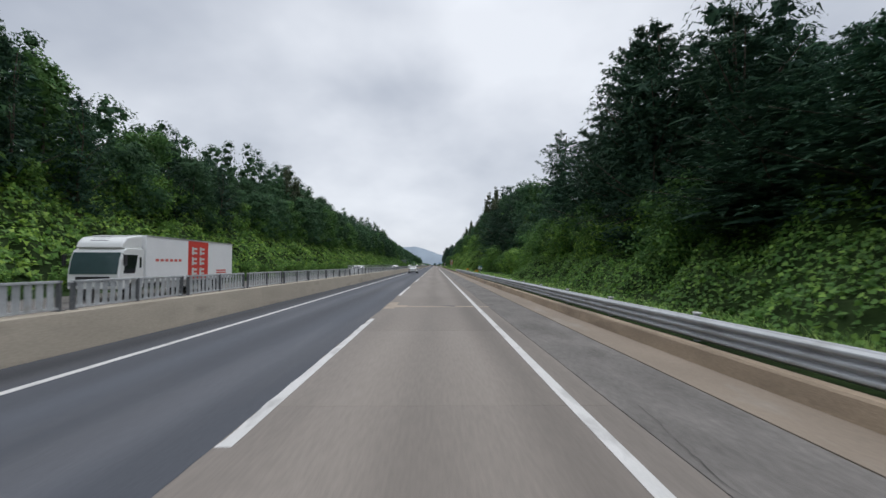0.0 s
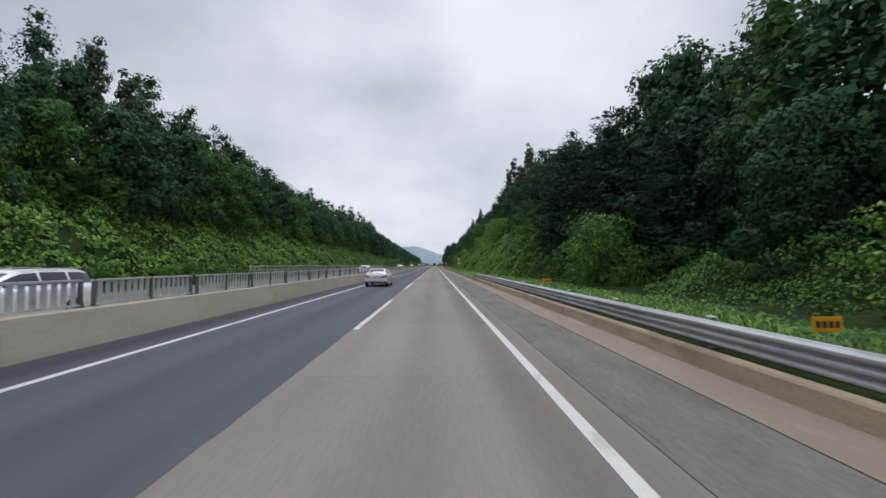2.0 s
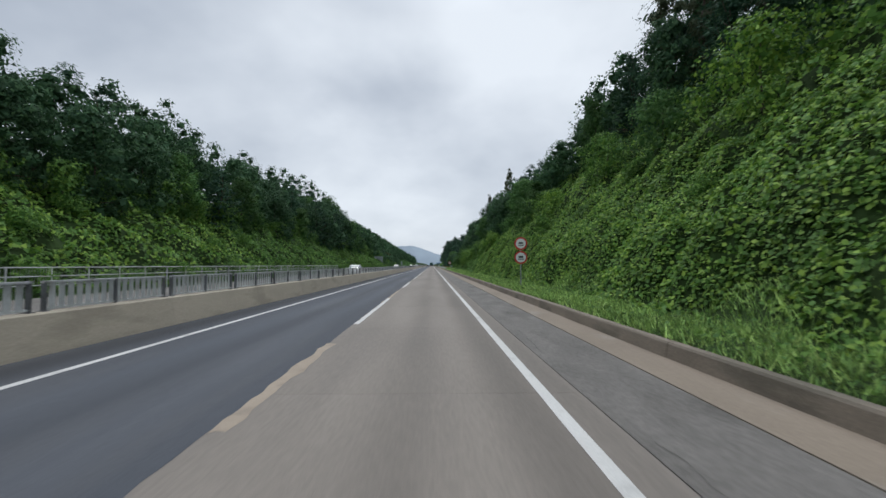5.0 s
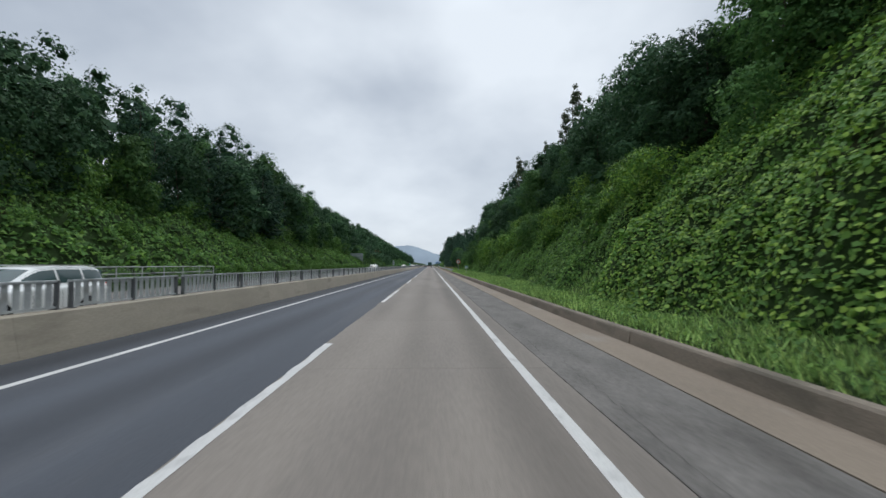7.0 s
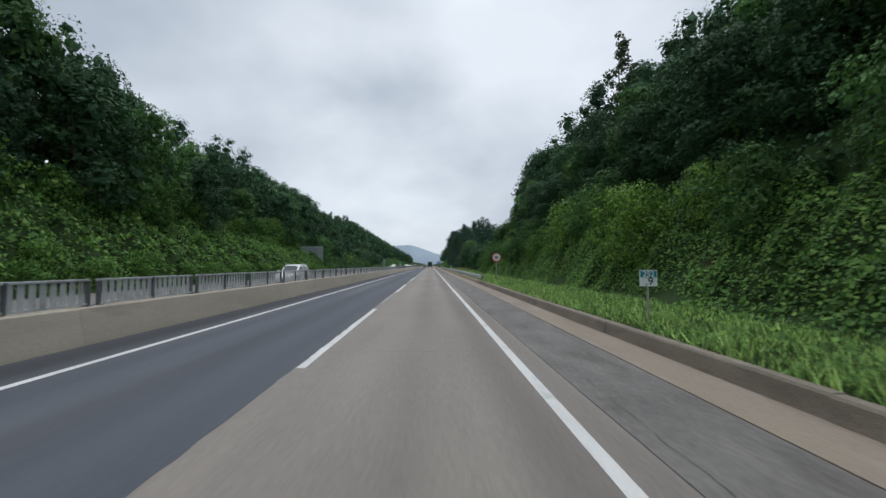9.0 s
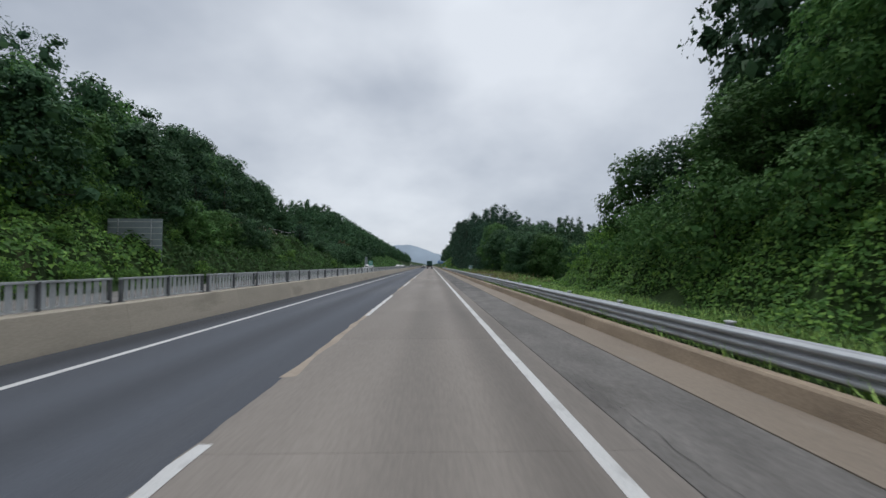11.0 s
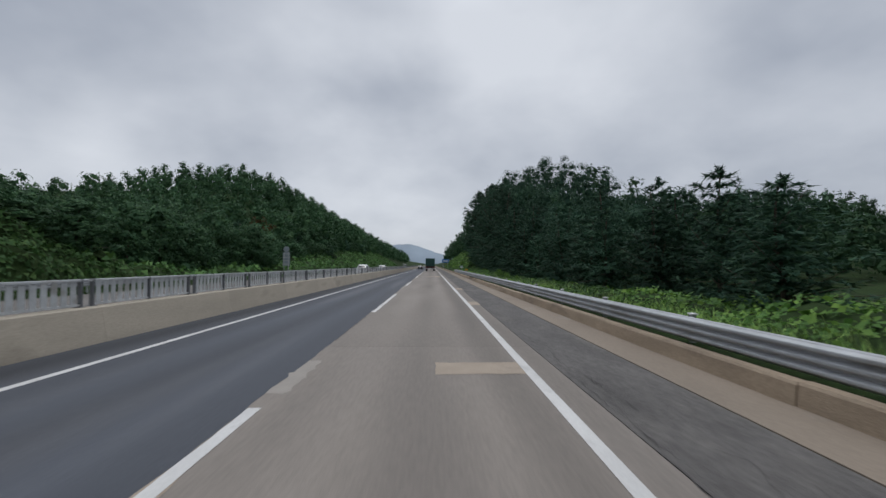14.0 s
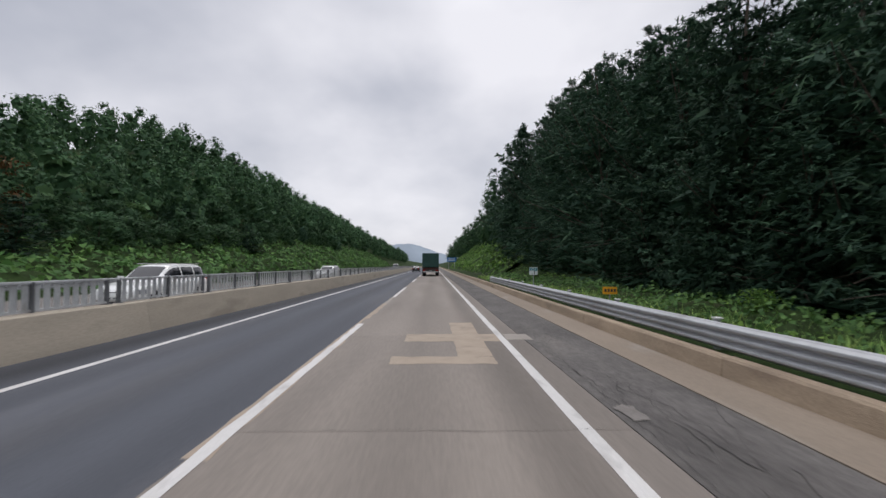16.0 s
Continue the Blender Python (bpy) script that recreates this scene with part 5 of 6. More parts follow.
def people_carrier(paint, label, tall=1.62, glass="tinted", length=4.75):
    """A boxy van or estate; rear axle at the origin, nose towards +y."""
    root = empty("van" if tall > 1.8 else "car")
    k = length / 4.75
    sh = Shape(
        wide=[(-0.98, 0.76), (-0.93, 0.85), (-0.6, 0.91), (0.8, 0.925), (2.6, 0.92), (3.2, 0.87), (3.6, 0.74), (3.75, 0.55)],
        floor=[(-0.98, 0.42), (-0.6, 0.30), (0.3, 0.24), (2.6, 0.24), (3.75, 0.38)],
        waist=[(-0.98, 1.06), (0.5, 1.06), (1.8, 1.04), (2.6, 1.0), (3.3, 0.90), (3.65, 0.78), (3.75, 0.62)],
        roof=[(-0.98, 1.06), (-0.93, tall * 0.80), (-0.80, tall - 0.06), (-0.5, tall), (0.8, tall + 0.02), (1.5, tall - 0.03), (1.75, tall - 0.14), (2.3, 1.12), (2.6, 0.99), (3.75, 0.5)])
    axles = (0.0, 2.80)
    body_shell(sh, axles, M[paint], root, 0.37, 0.335)
    g = M[glass]
    for sx in (1, -1):
        for a, b in ((-0.80, -0.02), (0.06, 0.92), (1.0, 2.0)):
            quilt("side_window", [[(sx * p[0], p[1], p[2]) for p in (sh.side(y, v) for y in np.linspace(a, b, 9))] for v in np.linspace(0.12, 0.86, 5)], g, root, "side window")
        for yy in (0.02, 0.96, 1.9):
            quilt("door_gap", [[(sx * p[0], p[1], p[2]) for p in (sh.flank(yy + d, z, 0.002) for z in np.linspace(0.36, 1.0, 9))] for d in (0, 0.008)], M["seam"], root)
        bm = bmesh.new(); add_box(bm, (sx * 1.0, 1.95, 1.14), (0.2, 0.1, 0.16), bevel=0.03); part("wing_mirror", bm, M[paint], root)
        bm = bmesh.new(); add_box(bm, (sx * 0.60, 0.5, tall + 0.035), (0.04, 2.2, 0.03), bevel=0.01); part("roof_rail", bm, M["alloy"], root)
        for y in axles:
            wheel(root, sx * 0.80, y, 0.335, 0.215, 5, sx)
        bm = bmesh.new(); add_box(bm, (sx * 0.80, -0.955, 0.92), (0.14, 0.06, 0.34), bevel=0.02); part("tail_lamp", bm, M["red_lens"], root, "upright red tail lamp")
        quilt("headlamp", [[(sx * (sh.at(y)[0] + 0.004), y, z) for y in np.linspace(3.2, 3.62, 7)] for z in (0.62, 0.70, 0.78)], M["clear_lens"], root, "clear headlamp")
    quilt("windscreen", [[sh.top(y, x * 0.56) for x in np.linspace(-1, 1, 9)] for y in np.linspace(1.66, 2.42, 8)], g, root, "windscreen")
    bm = bmesh.new(); add_box(bm, (0, -0.955, 1.33), (1.15, 0.02, 0.36), bevel=0.008); part("rear_window", bm, g, root)
    bm = bmesh.new(); add_box(bm, (0, 3.70, 0.62), (0.9, 0.06, 0.18), bevel=0.02); part("grille", bm, M["black_plastic"], root)
    plate_with_bars(root, pose(0, 3.78, 0.50, 0, 0, 180))
    plate_with_bars(root, pose(0, -1.0, 0.72))
    return tagged(root, label, "van" if tall > 1.8 else "car")


white_car = sedan("car_white", "white four-door saloon with dark tinted windows on the overtaking lane")
white_car.matrix_basis = pose(-4.17, 87.05, 0) @ Matrix.Diagonal((1, 1, 0.97, 1))
dark_car = sedan("car_black", "black saloon car on the overtaking lane", coupe=False)
dark_car.matrix_basis = pose(-3.7, 522.0, 0)

oncoming = people_carrier("car_white", "white estate car on the oncoming carriageway", 1.52)
oncoming.matrix_basis = pose(-11.0, 65.6, 0, 0, 0, 180)
tagged(oncoming, group="oncoming cars")
for x, y in ((-11.1, 126.0), (-11.0, 470.0)):
    copy_thing(oncoming, pose(x, y, 0, 0, 0, 180))
suv = people_carrier("car_white", "white estate car with greenish windows on the oncoming carriageway", 1.60, "green_glass")
suv.matrix_basis = pose(-11.0, 198.0, 0, 0, 0, 180)
van = people_carrier("car_white", "white people carrier with roof rails on the oncoming carriageway", 1.66)
van.matrix_basis = pose(-11.2, 275.5, 0, 0, 0, 180)
for x, y in ((-11.0, 372.0), (-10.7, 440.0)):
    copy_thing(van, pose(x, y, 0, 0, 0, 180))
grey_van = people_carrier("car_grey", "dark grey people carrier far off on the oncoming carriageway", 1.9)
grey_van.matrix_basis = pose(-11.2, 556.0, 0, 0, 0, 180)

# box lorry on the oncoming carriageway: front towards -y
M["box_panel"] = material("white_box_panel", (0.86, 0.87, 0.87), 0.45, vary=0.03, scale=0.8, fine=12, stain=(0.78, 0.79, 0.78), stain_scale=0.8, stain_at=0.62)
M["red_panel"] = material("red_print", (0.62, 0.045, 0.025), 0.45, vary=0.04)
M["red_ink"] = material("red_lettering", (0.60, 0.10, 0.08), 0.5, vary=0.04)


def heavy_wheel(root, x, y, r=0.48, w=0.30, sx=1):
    hub = empty("wheel", pose(x, y, r)); hub.parent = root
    bm = bmesh.new()
    bmesh.ops.create_cone(bm, cap_ends=True, segments=32, radius1=r, radius2=r, depth=w, matrix=pose(0, 0, 0, 0, 90, 0))
    bmesh.ops.bevel(bm, geom=[e for e in bm.edges if len(e.link_faces) == 2 and any(len(f.verts) > 4 for f in e.link_faces)], offset=0.04, segments=3, affect="EDGES", profile=0.6)
    part("tyre", bm, M["rubber"], hub, smooth=False)
    bm = bmesh.new()
    bmesh.ops.create_cone(bm, cap_ends=True, segments=24, radius1=r * 0.58, radius2=r * 0.40, depth=0.09, matrix=pose(sx * (w / 2 - 0.005), 0, 0, 0, sx * 90, 0))
    part("rim", bm, M["alloy"], hub)


def box_lorry():
    root = empty("box_lorry")
    bm = bmesh.new(); add_box(bm, (0, 6.3, 1.92), (2.40, 9.1, 2.33), bevel=0.03); box = part("cargo_box", bm, M["box_panel"], root, "white insulated cargo box")
    for sx in (1, -1):
        for z in (0.80, 3.05):
            bm = bmesh.new(); add_box(bm, (sx * 1.205, 6.3, z), (0.03, 9.1, 0.07), bevel=0.008); part("edge_rail", bm, M["alloy"], box)
        bm = bmesh.new(); add_box(bm, (sx * 1.203, 6.5, 1.92), (0.008, 2.2, 2.16)); red = part("red_field", bm, M["red_panel"], box, "red printed field")
        for zz in (1.25, 1.85, 2.45):
            for yy in (-0.62, 0.22):
                bm = bmesh.new()
                add_box(bm, (sx * 1.209, 6.5 + yy, zz), (0.006, 0.20, 0.46)); add_box(bm, (sx * 1.209, 6.5 + yy + 0.24, zz + 0.12), (0.006, 0.40, 0.12)); add_box(bm, (sx * 1.209, 6.5 + yy + 0.24, zz - 0.12), (0.006, 0.40, 0.12))
                part("white_bar", bm, M["plate"], red)
        for i in range(6):
            bm = bmesh.new(); add_box(bm, (sx * 1.204, 2.6 + i * 0.40, 1.88), (0.006, 0.26, 0.13)); part("red_bar", bm, M["red_ink"], box)
        for i in range(2):
            bm = bmesh.new(); add_box(bm, (sx * 1.204, 9.3, 1.15 + i * 0.14), (0.006, 1.3, 0.09)); part("red_bar", bm, M["red_ink"], box)
    # cab
    bm = bmesh.new()
    sec = [(0.0, 0.55), (-0.02, 1.15), (0.10, 1.9), (0.28, 2.30), (0.5, 2.42), (1.66, 2.42), (1.66, 0.55)]
    a = [bm.verts.new((-1.15, y, z)) for y, z in sec]; b = [bm.verts.new((1.15, y, z)) for y, z in sec]
    for i in range(len(sec)):
        bm.faces.new((a[i], a[(i + 1) % len(sec)], b[(i + 1) % len(sec)], b[i]))
    bm.faces.new(a[::-1]); bm.faces.new(b)
    bmesh.ops.recalc_face_normals(bm, faces=bm.faces)
    bmesh.ops.bevel(bm, geom=list(bm.edges), offset=0.06, segments=3, affect="EDGES", profile=0.6)
    cab = part("cab", bm, M["car_white"], root, "white lorry cab")
    quilt("windscreen", [[(x, y, z) for x in np.linspace(-1.06, 1.06, 7)] for y, z in ((-0.045, 1.22), (0.035, 1.6), (0.085, 1.9), (0.20, 2.20))], M["green_glass"], cab, "windscreen")
    for sx in (1, -1):
        quilt("side_window", [[(sx * 1.157, y + d, z) for y in np.linspace(0.42, 1.2, 4)] for z, d in ((1.25, -0.18), (1.7, -0.08), (2.1, 0.0))], M["tinted"], cab, "dark side window")
        bm = bmesh.new(); add_box(bm, (sx * 1.156, 1.40, 1.75), (0.008, 0.14, 0.5), bevel=0.002); part("rear_quarter_window", bm, M["tinted"], cab)
        bm = bmesh.new(); add_box(bm, (sx * 1.36, 0.05, 1.85), (0.10, 0.14, 0.5), bevel=0.03); add_rod(bm, (sx * 1.15, 0.15, 2.15), (sx * 1.36, 0.05, 2.05), 0.02); part("wing_mirror", bm, M["black_plastic"], cab)
        bm = bmesh.new(); add_box(bm, (sx * 0.85, -0.06, 0.78), (0.42, 0.06, 0.18), bevel=0.02); part("headlamp", bm, M["clear_lens"], cab)
    bm = bmesh.new(); add_box(bm, (0, -0.045, 1.0), (1.5, 0.04, 0.22), bevel=0.01); part("grille", bm, M["black_plastic"], cab)
    # roof fairing with a cooling unit
    bm = bmesh.new()
    sec = [(0.24, 2.42), (0.36, 2.68), (0.62, 2.92), (1.3, 3.05), (1.68, 3.05), (1.68, 2.42)]
    a = [bm.verts.new((-1.05, y, z)) for y, z in sec]; b = [bm.verts.new((1.05, y, z)) for y, z in sec]
    for i in range(len(sec)):
        bm.faces.new((a[i], a[(i + 1) % len(sec)], b[(i + 1) % len(sec)], b[i]))
    bm.faces.new(a[::-1]); bm.faces.new(b)
    bmesh.ops.recalc_face_normals(bm, faces=bm.faces)
    bmesh.ops.bevel(bm, geom=list(bm.edges), offset=0.09, segments=3, affect="EDGES", profile=0.6)
    fairing = part("roof_fairing", bm, M["car_white"], root, "rounded white roof fairing")
    for i in range(3):
        bm = bmesh.new(); add_box(bm, (-0.1, 0.46 + 0.11 * i, 2.76 + 0.082 * i), (0.8, 0.05, 0.03)); part("vent_slot", bm, M["black_plastic"], fairing)
    bm = bmesh.new(); add_box(bm, (0, 5.7, 0.62), (0.9, 10.2, 0.25)); add_box(bm, (0, 10.85, 0.7), (2.3, 0.12, 0.14)); part("chassis", bm, M["black_plastic"], root)
    bm = bmesh.new(); add_box(bm, (1.1, 4.6, 0.58), (0.06, 2.6, 0.3)); add_box(bm, (-1.1, 4.6, 0.58), (0.06, 2.6, 0.3)); part("side_guard", bm, M["alloy"], root)
    for sx in (1, -1):
        for y in (1.0, 7.9, 9.2):
            heavy_wheel(root, sx * 1.0, y, sx=sx)
    plate_with_bars(root, pose(0, -0.07, 0.62, 0, 0, 0))
    return tagged(root, "white box lorry with a red printed field on its side", "lorry")


lorry = box_lorry()
lorry.matrix_basis = pose(-15.1, 20.1, 0)

# tarpaulin lorry ahead in the concrete lane
M["tarp"] = material("green_tarpaulin", (0.020, 0.075, 0.062), 0.6, vary=0.2, scale=1.2, fine=14, bump=0.5, bump_scale=6)
M["rust_red"] = material("dull_red_chassis", (0.075, 0.028, 0.022), 0.7, vary=0.2)


def tarp_lorry():
    """A high-sided lorry under a green cover; tail at the origin, nose towards +y."""
    root = empty("tarp_lorry")
    bm = bmesh.new(); add_box(bm, (0, 4.3, 2.35), (2.46, 8.6, 2.1), bevel=0.08); load = part("covered_load", bm, M["tarp"], root, "load box under a green tarpaulin")
    for i in range(7):
        bm = bmesh.new(); add_box(bm, (-0.99 + 0.33 * i, -0.015, 2.35), (0.04, 0.04, 1.95), bevel=0.01); part("tarp_rib", bm, M["tarp"], load)
    for z in (1.42, 2.5, 3.3):
        bm = bmesh.new(); add_box(bm, (0, -0.02, z), (2.42, 0.045, 0.06), bevel=0.012); part("tarp_band", bm, M["tarp"], load)
    bm = bmesh.new(); add_box(bm, (0, 4.6, 1.10), (2.4, 8.8, 0.36), bevel=0.02); part("bed_frame", bm, M["rust_red"], root, "dull red bed frame")
    bm = bmesh.new(); add_box(bm, (0, 4.8, 0.80), (0.9, 9.4, 0.3)); part("chassis", bm, M["black_plastic"], root)
    bm = bmesh.new(); add_box(bm, (0, 0.15, 0.66), (2.2, 0.1, 0.16), bevel=0.01); part("bumper", bm, M["plate"], root, "pale rear bumper bar")
    for sx in (1, -1):
        bm = bmesh.new(); add_box(bm, (sx * 0.95, 0.07, 0.84), (0.40, 0.06, 0.14), bevel=0.01); part("tail_lamp", bm, M["red_lens"], root)
        bm = bmesh.new(); add_box(bm, (sx * 0.95, 0.9, 0.66), (0.55, 0.02, 0.6)); part("mud_flap", bm, M["rubber"], root)
        for y in (1.6, 2.95, 8.2, 9.8):
            heavy_wheel(root, sx * 1.0, y, 0.5, 0.48 if y < 4 else 0.3, sx)
    bm = bmesh.new(); add_box(bm, (0, 10.0, 1.75), (2.4, 1.9, 2.3), bevel=0.1); part("cab", bm, M["car_grey"], root)
    plate_with_bars(root, pose(0, 0.085, 0.78), 0.44, 0.2)
    return tagged(root, "high lorry with its load under a dark green tarpaulin", "lorry")


tarp = tarp_lorry()
tarp.matrix_basis = pose(-0.15, 486.5, 0)

# ---- signs ----
M["sign_white"] = material("sign_white", (0.70, 0.74, 0.74), 0.5, vary=0.04)
M["sign_teal"] = material("sign_teal", (0.008, 0.21, 0.25), 0.5, vary=0.05)
M["sign_green"] = material("sign_green", (0.012, 0.26, 0.20), 0.5, vary=0.05)
M["sign_yellow"] = material("sign_yellow", (0.80, 0.36, 0.01), 0.5, vary=0.05)
M["sign_red"] = material("sign_red", (0.55, 0.03, 0.03), 0.5, vary=0.05)
M["sign_blue"] = material("sign_blue", (0.01, 0.14, 0.42), 0.5, vary=0.05)
M["sign_back"] = material("sign_back_aluminium", (0.28, 0.32, 0.34), 0.6, 0.3, vary=0.08)


def words(name, text, m, size, mat, parent):
    cu = bpy.data.curves.new(name, "FONT")
    cu.body, cu.size, cu.align_x, cu.align_y, cu.extrude, cu.offset = text, size, "CENTER", "CENTER", 0.002, 0.011 * size
    ob = new(name, cu)
    me = bpy.data.meshes.new_from_object(ob.evaluated_get(bpy.context.evaluated_depsgraph_get()))
    bpy.data.objects.remove(ob)
    me.materials.append(mat)
    ob = new(name, me)
    ob.parent, ob.matrix_basis = parent, m
    return ob


def km_post(x, y, upper, lower):
    root = empty("kilometre_sign", pose(x, y, float(ground_z(x, y))))
    base = 1.18 - float(ground_z(x, y))
    bm = bmesh.new(); add_rod(bm, (0, 0.03, -0.3), (0, 0.03, base + 0.3), 0.025); part("post", bm, M["steel"], root)
    bm = bmesh.new(); add_box(bm, (0, 0, base + 0.18), (0.42, 0.012, 0.38), bevel=0.004); part("board", bm, M["sign_white"], root)
    bm = bmesh.new(); add_box(bm, (0, -0.0075, base + 0.275), (0.39, 0.003, 0.155)); fld = part("upper_field", bm, M["sign_teal"], root, "teal upper field")
    words("number", upper, pose(0, -0.010, base + 0.272, 90), 0.19, M["sign_white"], root)
    words("number", lower, pose(0.02, -0.008, base + 0.10, 90), 0.26, M["ink"], root)
    return tagged(root, "small kilometre sign with a teal and white board on a post", "sign", "kilometre signs")


km_post(5.30, 50.6, "252", ".7")
km_post(5.45, 247.0, "252", ".9")
km_post(5.30, 344.5, "253", ".0")
km_post(5.30, 443.0, "253", ".1")


def yellow_tag(x, y, z):
    g = float(ground_z(x, y))
    root = empty("marker_board", pose(x, y, g))
    bm = bmesh.new(); add_rod(bm, (0, 0.03, -0.2), (0, 0.03, z - g + 0.05), 0.02); part("post", bm, M["steel"], root)
    bm = bmesh.new(); add_box(bm, (0, 0, z - g), (0.42, 0.012, 0.21), bevel=0.004); part("board", bm, M["sign_yellow"], root)
    for i in range(4):
        bm = bmesh.new(); add_box(bm, (-0.13 + 0.09 * i, -0.008, z - g), (0.06, 0.004, 0.09))
        part("bar", bm, M["ink"], root)
    return tagged(root, "small orange-yellow marker board with dark bars", "sign", "yellow marker boards")


yellow_tag(5.65, 58.6, 0.86); yellow_tag(5.6, 73.6, 0.92); yellow_tag(5.4, 433.6, 0.93)


def disc_sign(x, y, heights, label):
    g = float(ground_z(x, y))
    root = empty("round_sign", pose(x, y, g))
    bm = bmesh.new(); add_rod(bm, (0, 0.05, -0.3), (0, 0.05, max(heights) - g + 0.3), 0.035); part("post", bm, M["steel"], root)
    for z in heights:
        bm = bmesh.new(); bmesh.ops.create_cone(bm, cap_ends=True, segments=32, radius1=0.42, radius2=0.42, depth=0.015, matrix=pose(0, 0, z - g, 90)); d = part("disc", bm, M["sign_red"], root)
        bm = bmesh.new(); bmesh.ops.create_cone(bm, cap_ends=True, segments=32, radius1=0.32, radius2=0.32, depth=0.006, matrix=pose(0, -0.011, z - g, 90)); part("white_field", bm, M["sign_white"], d)
        bm = bmesh.new(); add_box(bm, (0, -0.016, z - g + 0.04), (0.30, 0.004, 0.12)); add_box(bm, (0, -0.016, z - g - 0.11), (0.36, 0.004, 0.05)); part("bars", bm, M["ink"], d)
    return tagged(root, label, "sign")


disc_sign(6.1, 275.5, (2.33,), "round red-rimmed road sign on a post in the verge")
disc_sign(6.1, 160.0, (3.05, 2.15), "two round red-rimmed road signs on one post")


def back_board(x, y, w, z0, z1, label, top_disc=False):
    """A road sign for the other side, seen from behind: sheet with ribs on two posts."""
    g = float(ground_z(x, y))
    root = empty("road_sign", pose(x, y, g))
    for sx in (-0.3, 0.3):
        bm = bmesh.new(); add_rod(bm, (sx * w, 0.08, -0.6), (sx * w, 0.08, z1 - g), 0.05); part("post", bm, M["steel"], root)
    bm = bmesh.new(); add_box(bm, (0, 0.15, (z0 + z1) / 2 - g), (w, 0.02, z1 - z0), bevel=0.004); part("sheet", bm, M["sign_back"], root)
    n = max(3, int((z1 - z0) / 0.45))
    for i in range(n):
        bm = bmesh.new(); add_box(bm, (0, 0.115, z0 - g + (i + 0.5) * (z1 - z0) / n), (w * 0.98, 0.045, 0.06)); part("rib", bm, M["fence_steel"], root)
    if top_disc:
        bm = bmesh.new(); bmesh.ops.create_cone(bm, cap_ends=True, segments=28, radius1=0.42, radius2=0.42, depth=0.02, matrix=pose(0, 0.15, z1 + 0.42 - g, 90)); part("disc", bm, M["sign_back"], root)
    return tagged(root, label, "sign")


back_board(-23.2, 325.0, 4.3, 1.5, 5.3, "large road sign seen from its ribbed grey back")
back_board(-20.2, 431.0, 1.0, 1.5, 3.4, "narrow grey road sign with a disc on top, seen from behind", True)

root = empty("distance_sign", pose(WALL_MID, 343.7, WALL_TOP))
bm = bmesh.new(); add_rod(bm, (0, 0.04, 0), (0, 0.04, 1.3), 0.03); part("post", bm, M["steel"], root)
bm = bmesh.new(); add_box(bm, (0, 0, 1.02), (0.50, 0.014, 0.76), bevel=0.004); part("board", bm, M["sign_green"], root)
bm = bmesh.new()
add_box(bm, (0, -0.009, 1.28), (0.26, 0.004, 0.06))
for i in range(4):
    add_box(bm, (-0.15 + 0.10 * i, -0.009, 1.13), (0.075, 0.004, 0.085)); add_box(bm, (-0.15 + 0.10 * i, -0.009, 0.98), (0.06, 0.004, 0.10))
part("bars", bm, M["sign_white"], root)
bm = bmesh.new(); add_box(bm, (0, -0.009, 0.745), (0.48, 0.004, 0.19)); part("lower_field", bm, M["sign_white"], root)
tagged(root, "green and white distance board on the median wall", "sign")

root = empty("direction_sign", pose(6.6, 575.0, float(ground_z(6.6, 575.0))))
for sx in (-1, 1):
    bm = bmesh.new(); add_rod(bm, (sx, 0.08, -0.5), (sx, 0.08, 4.0), 0.08); part("post", bm, M["steel"], root)
bm = bmesh.new(); add_box(bm, (0, 0, 3.2), (3.2, 0.04, 1.5), bevel=0.01); part("board", bm, M["sign_blue"], root)
bm = bmesh.new(); add_box(bm, (0, -0.024, 3.45), (2.2, 0.006, 0.25)); add_box(bm, (0, -0.024, 2.95), (2.6, 0.006, 0.2)); part("bars", bm, M["sign_white"], root)
tagged(root, "blue direction sign on two posts far ahead", "sign")

# ---- fences beyond the oncoming carriageway ----


def pipe_fence(y0, y1, x):
    root = empty("pipe_fence", pose(x, y0, 0.1))
    n = int((y1 - y0) / 2.5)
    bm = bmesh.new(); add_rod(bm, (0, 0, -0.4), (0, 0, 1.42), 0.035, sides=8)
    pm = part("post", bm, M["fence_steel"], root).data
    for k in range(1, n + 1):
        o = new("post", pm); o.parent = root; o.location = (0, 2.5 * k, 0)
    for z in (0.5, 0.95, 1.40):
        bm = bmesh.new(); add_rod(bm, (0, 0, z), (0, 2.5 * n, z), 0.028, sides=8); part("rail", bm, M["fence_steel"], root)
    bm = bmesh.new()
    for k in range(int(n * 2.5 / 0.16)):
        add_box(bm, (0.02, 0.08 + k * 0.16, 0.95), (0.006, 0.006, 0.88))
    tagged(part("mesh_wires", bm, M["fence_steel"], root), kind="stuff")
    return tagged(root, "grey pipe fence with wire mesh along the far verge", "fence")


pipe_fence(100.0, 226.0, -19.35)

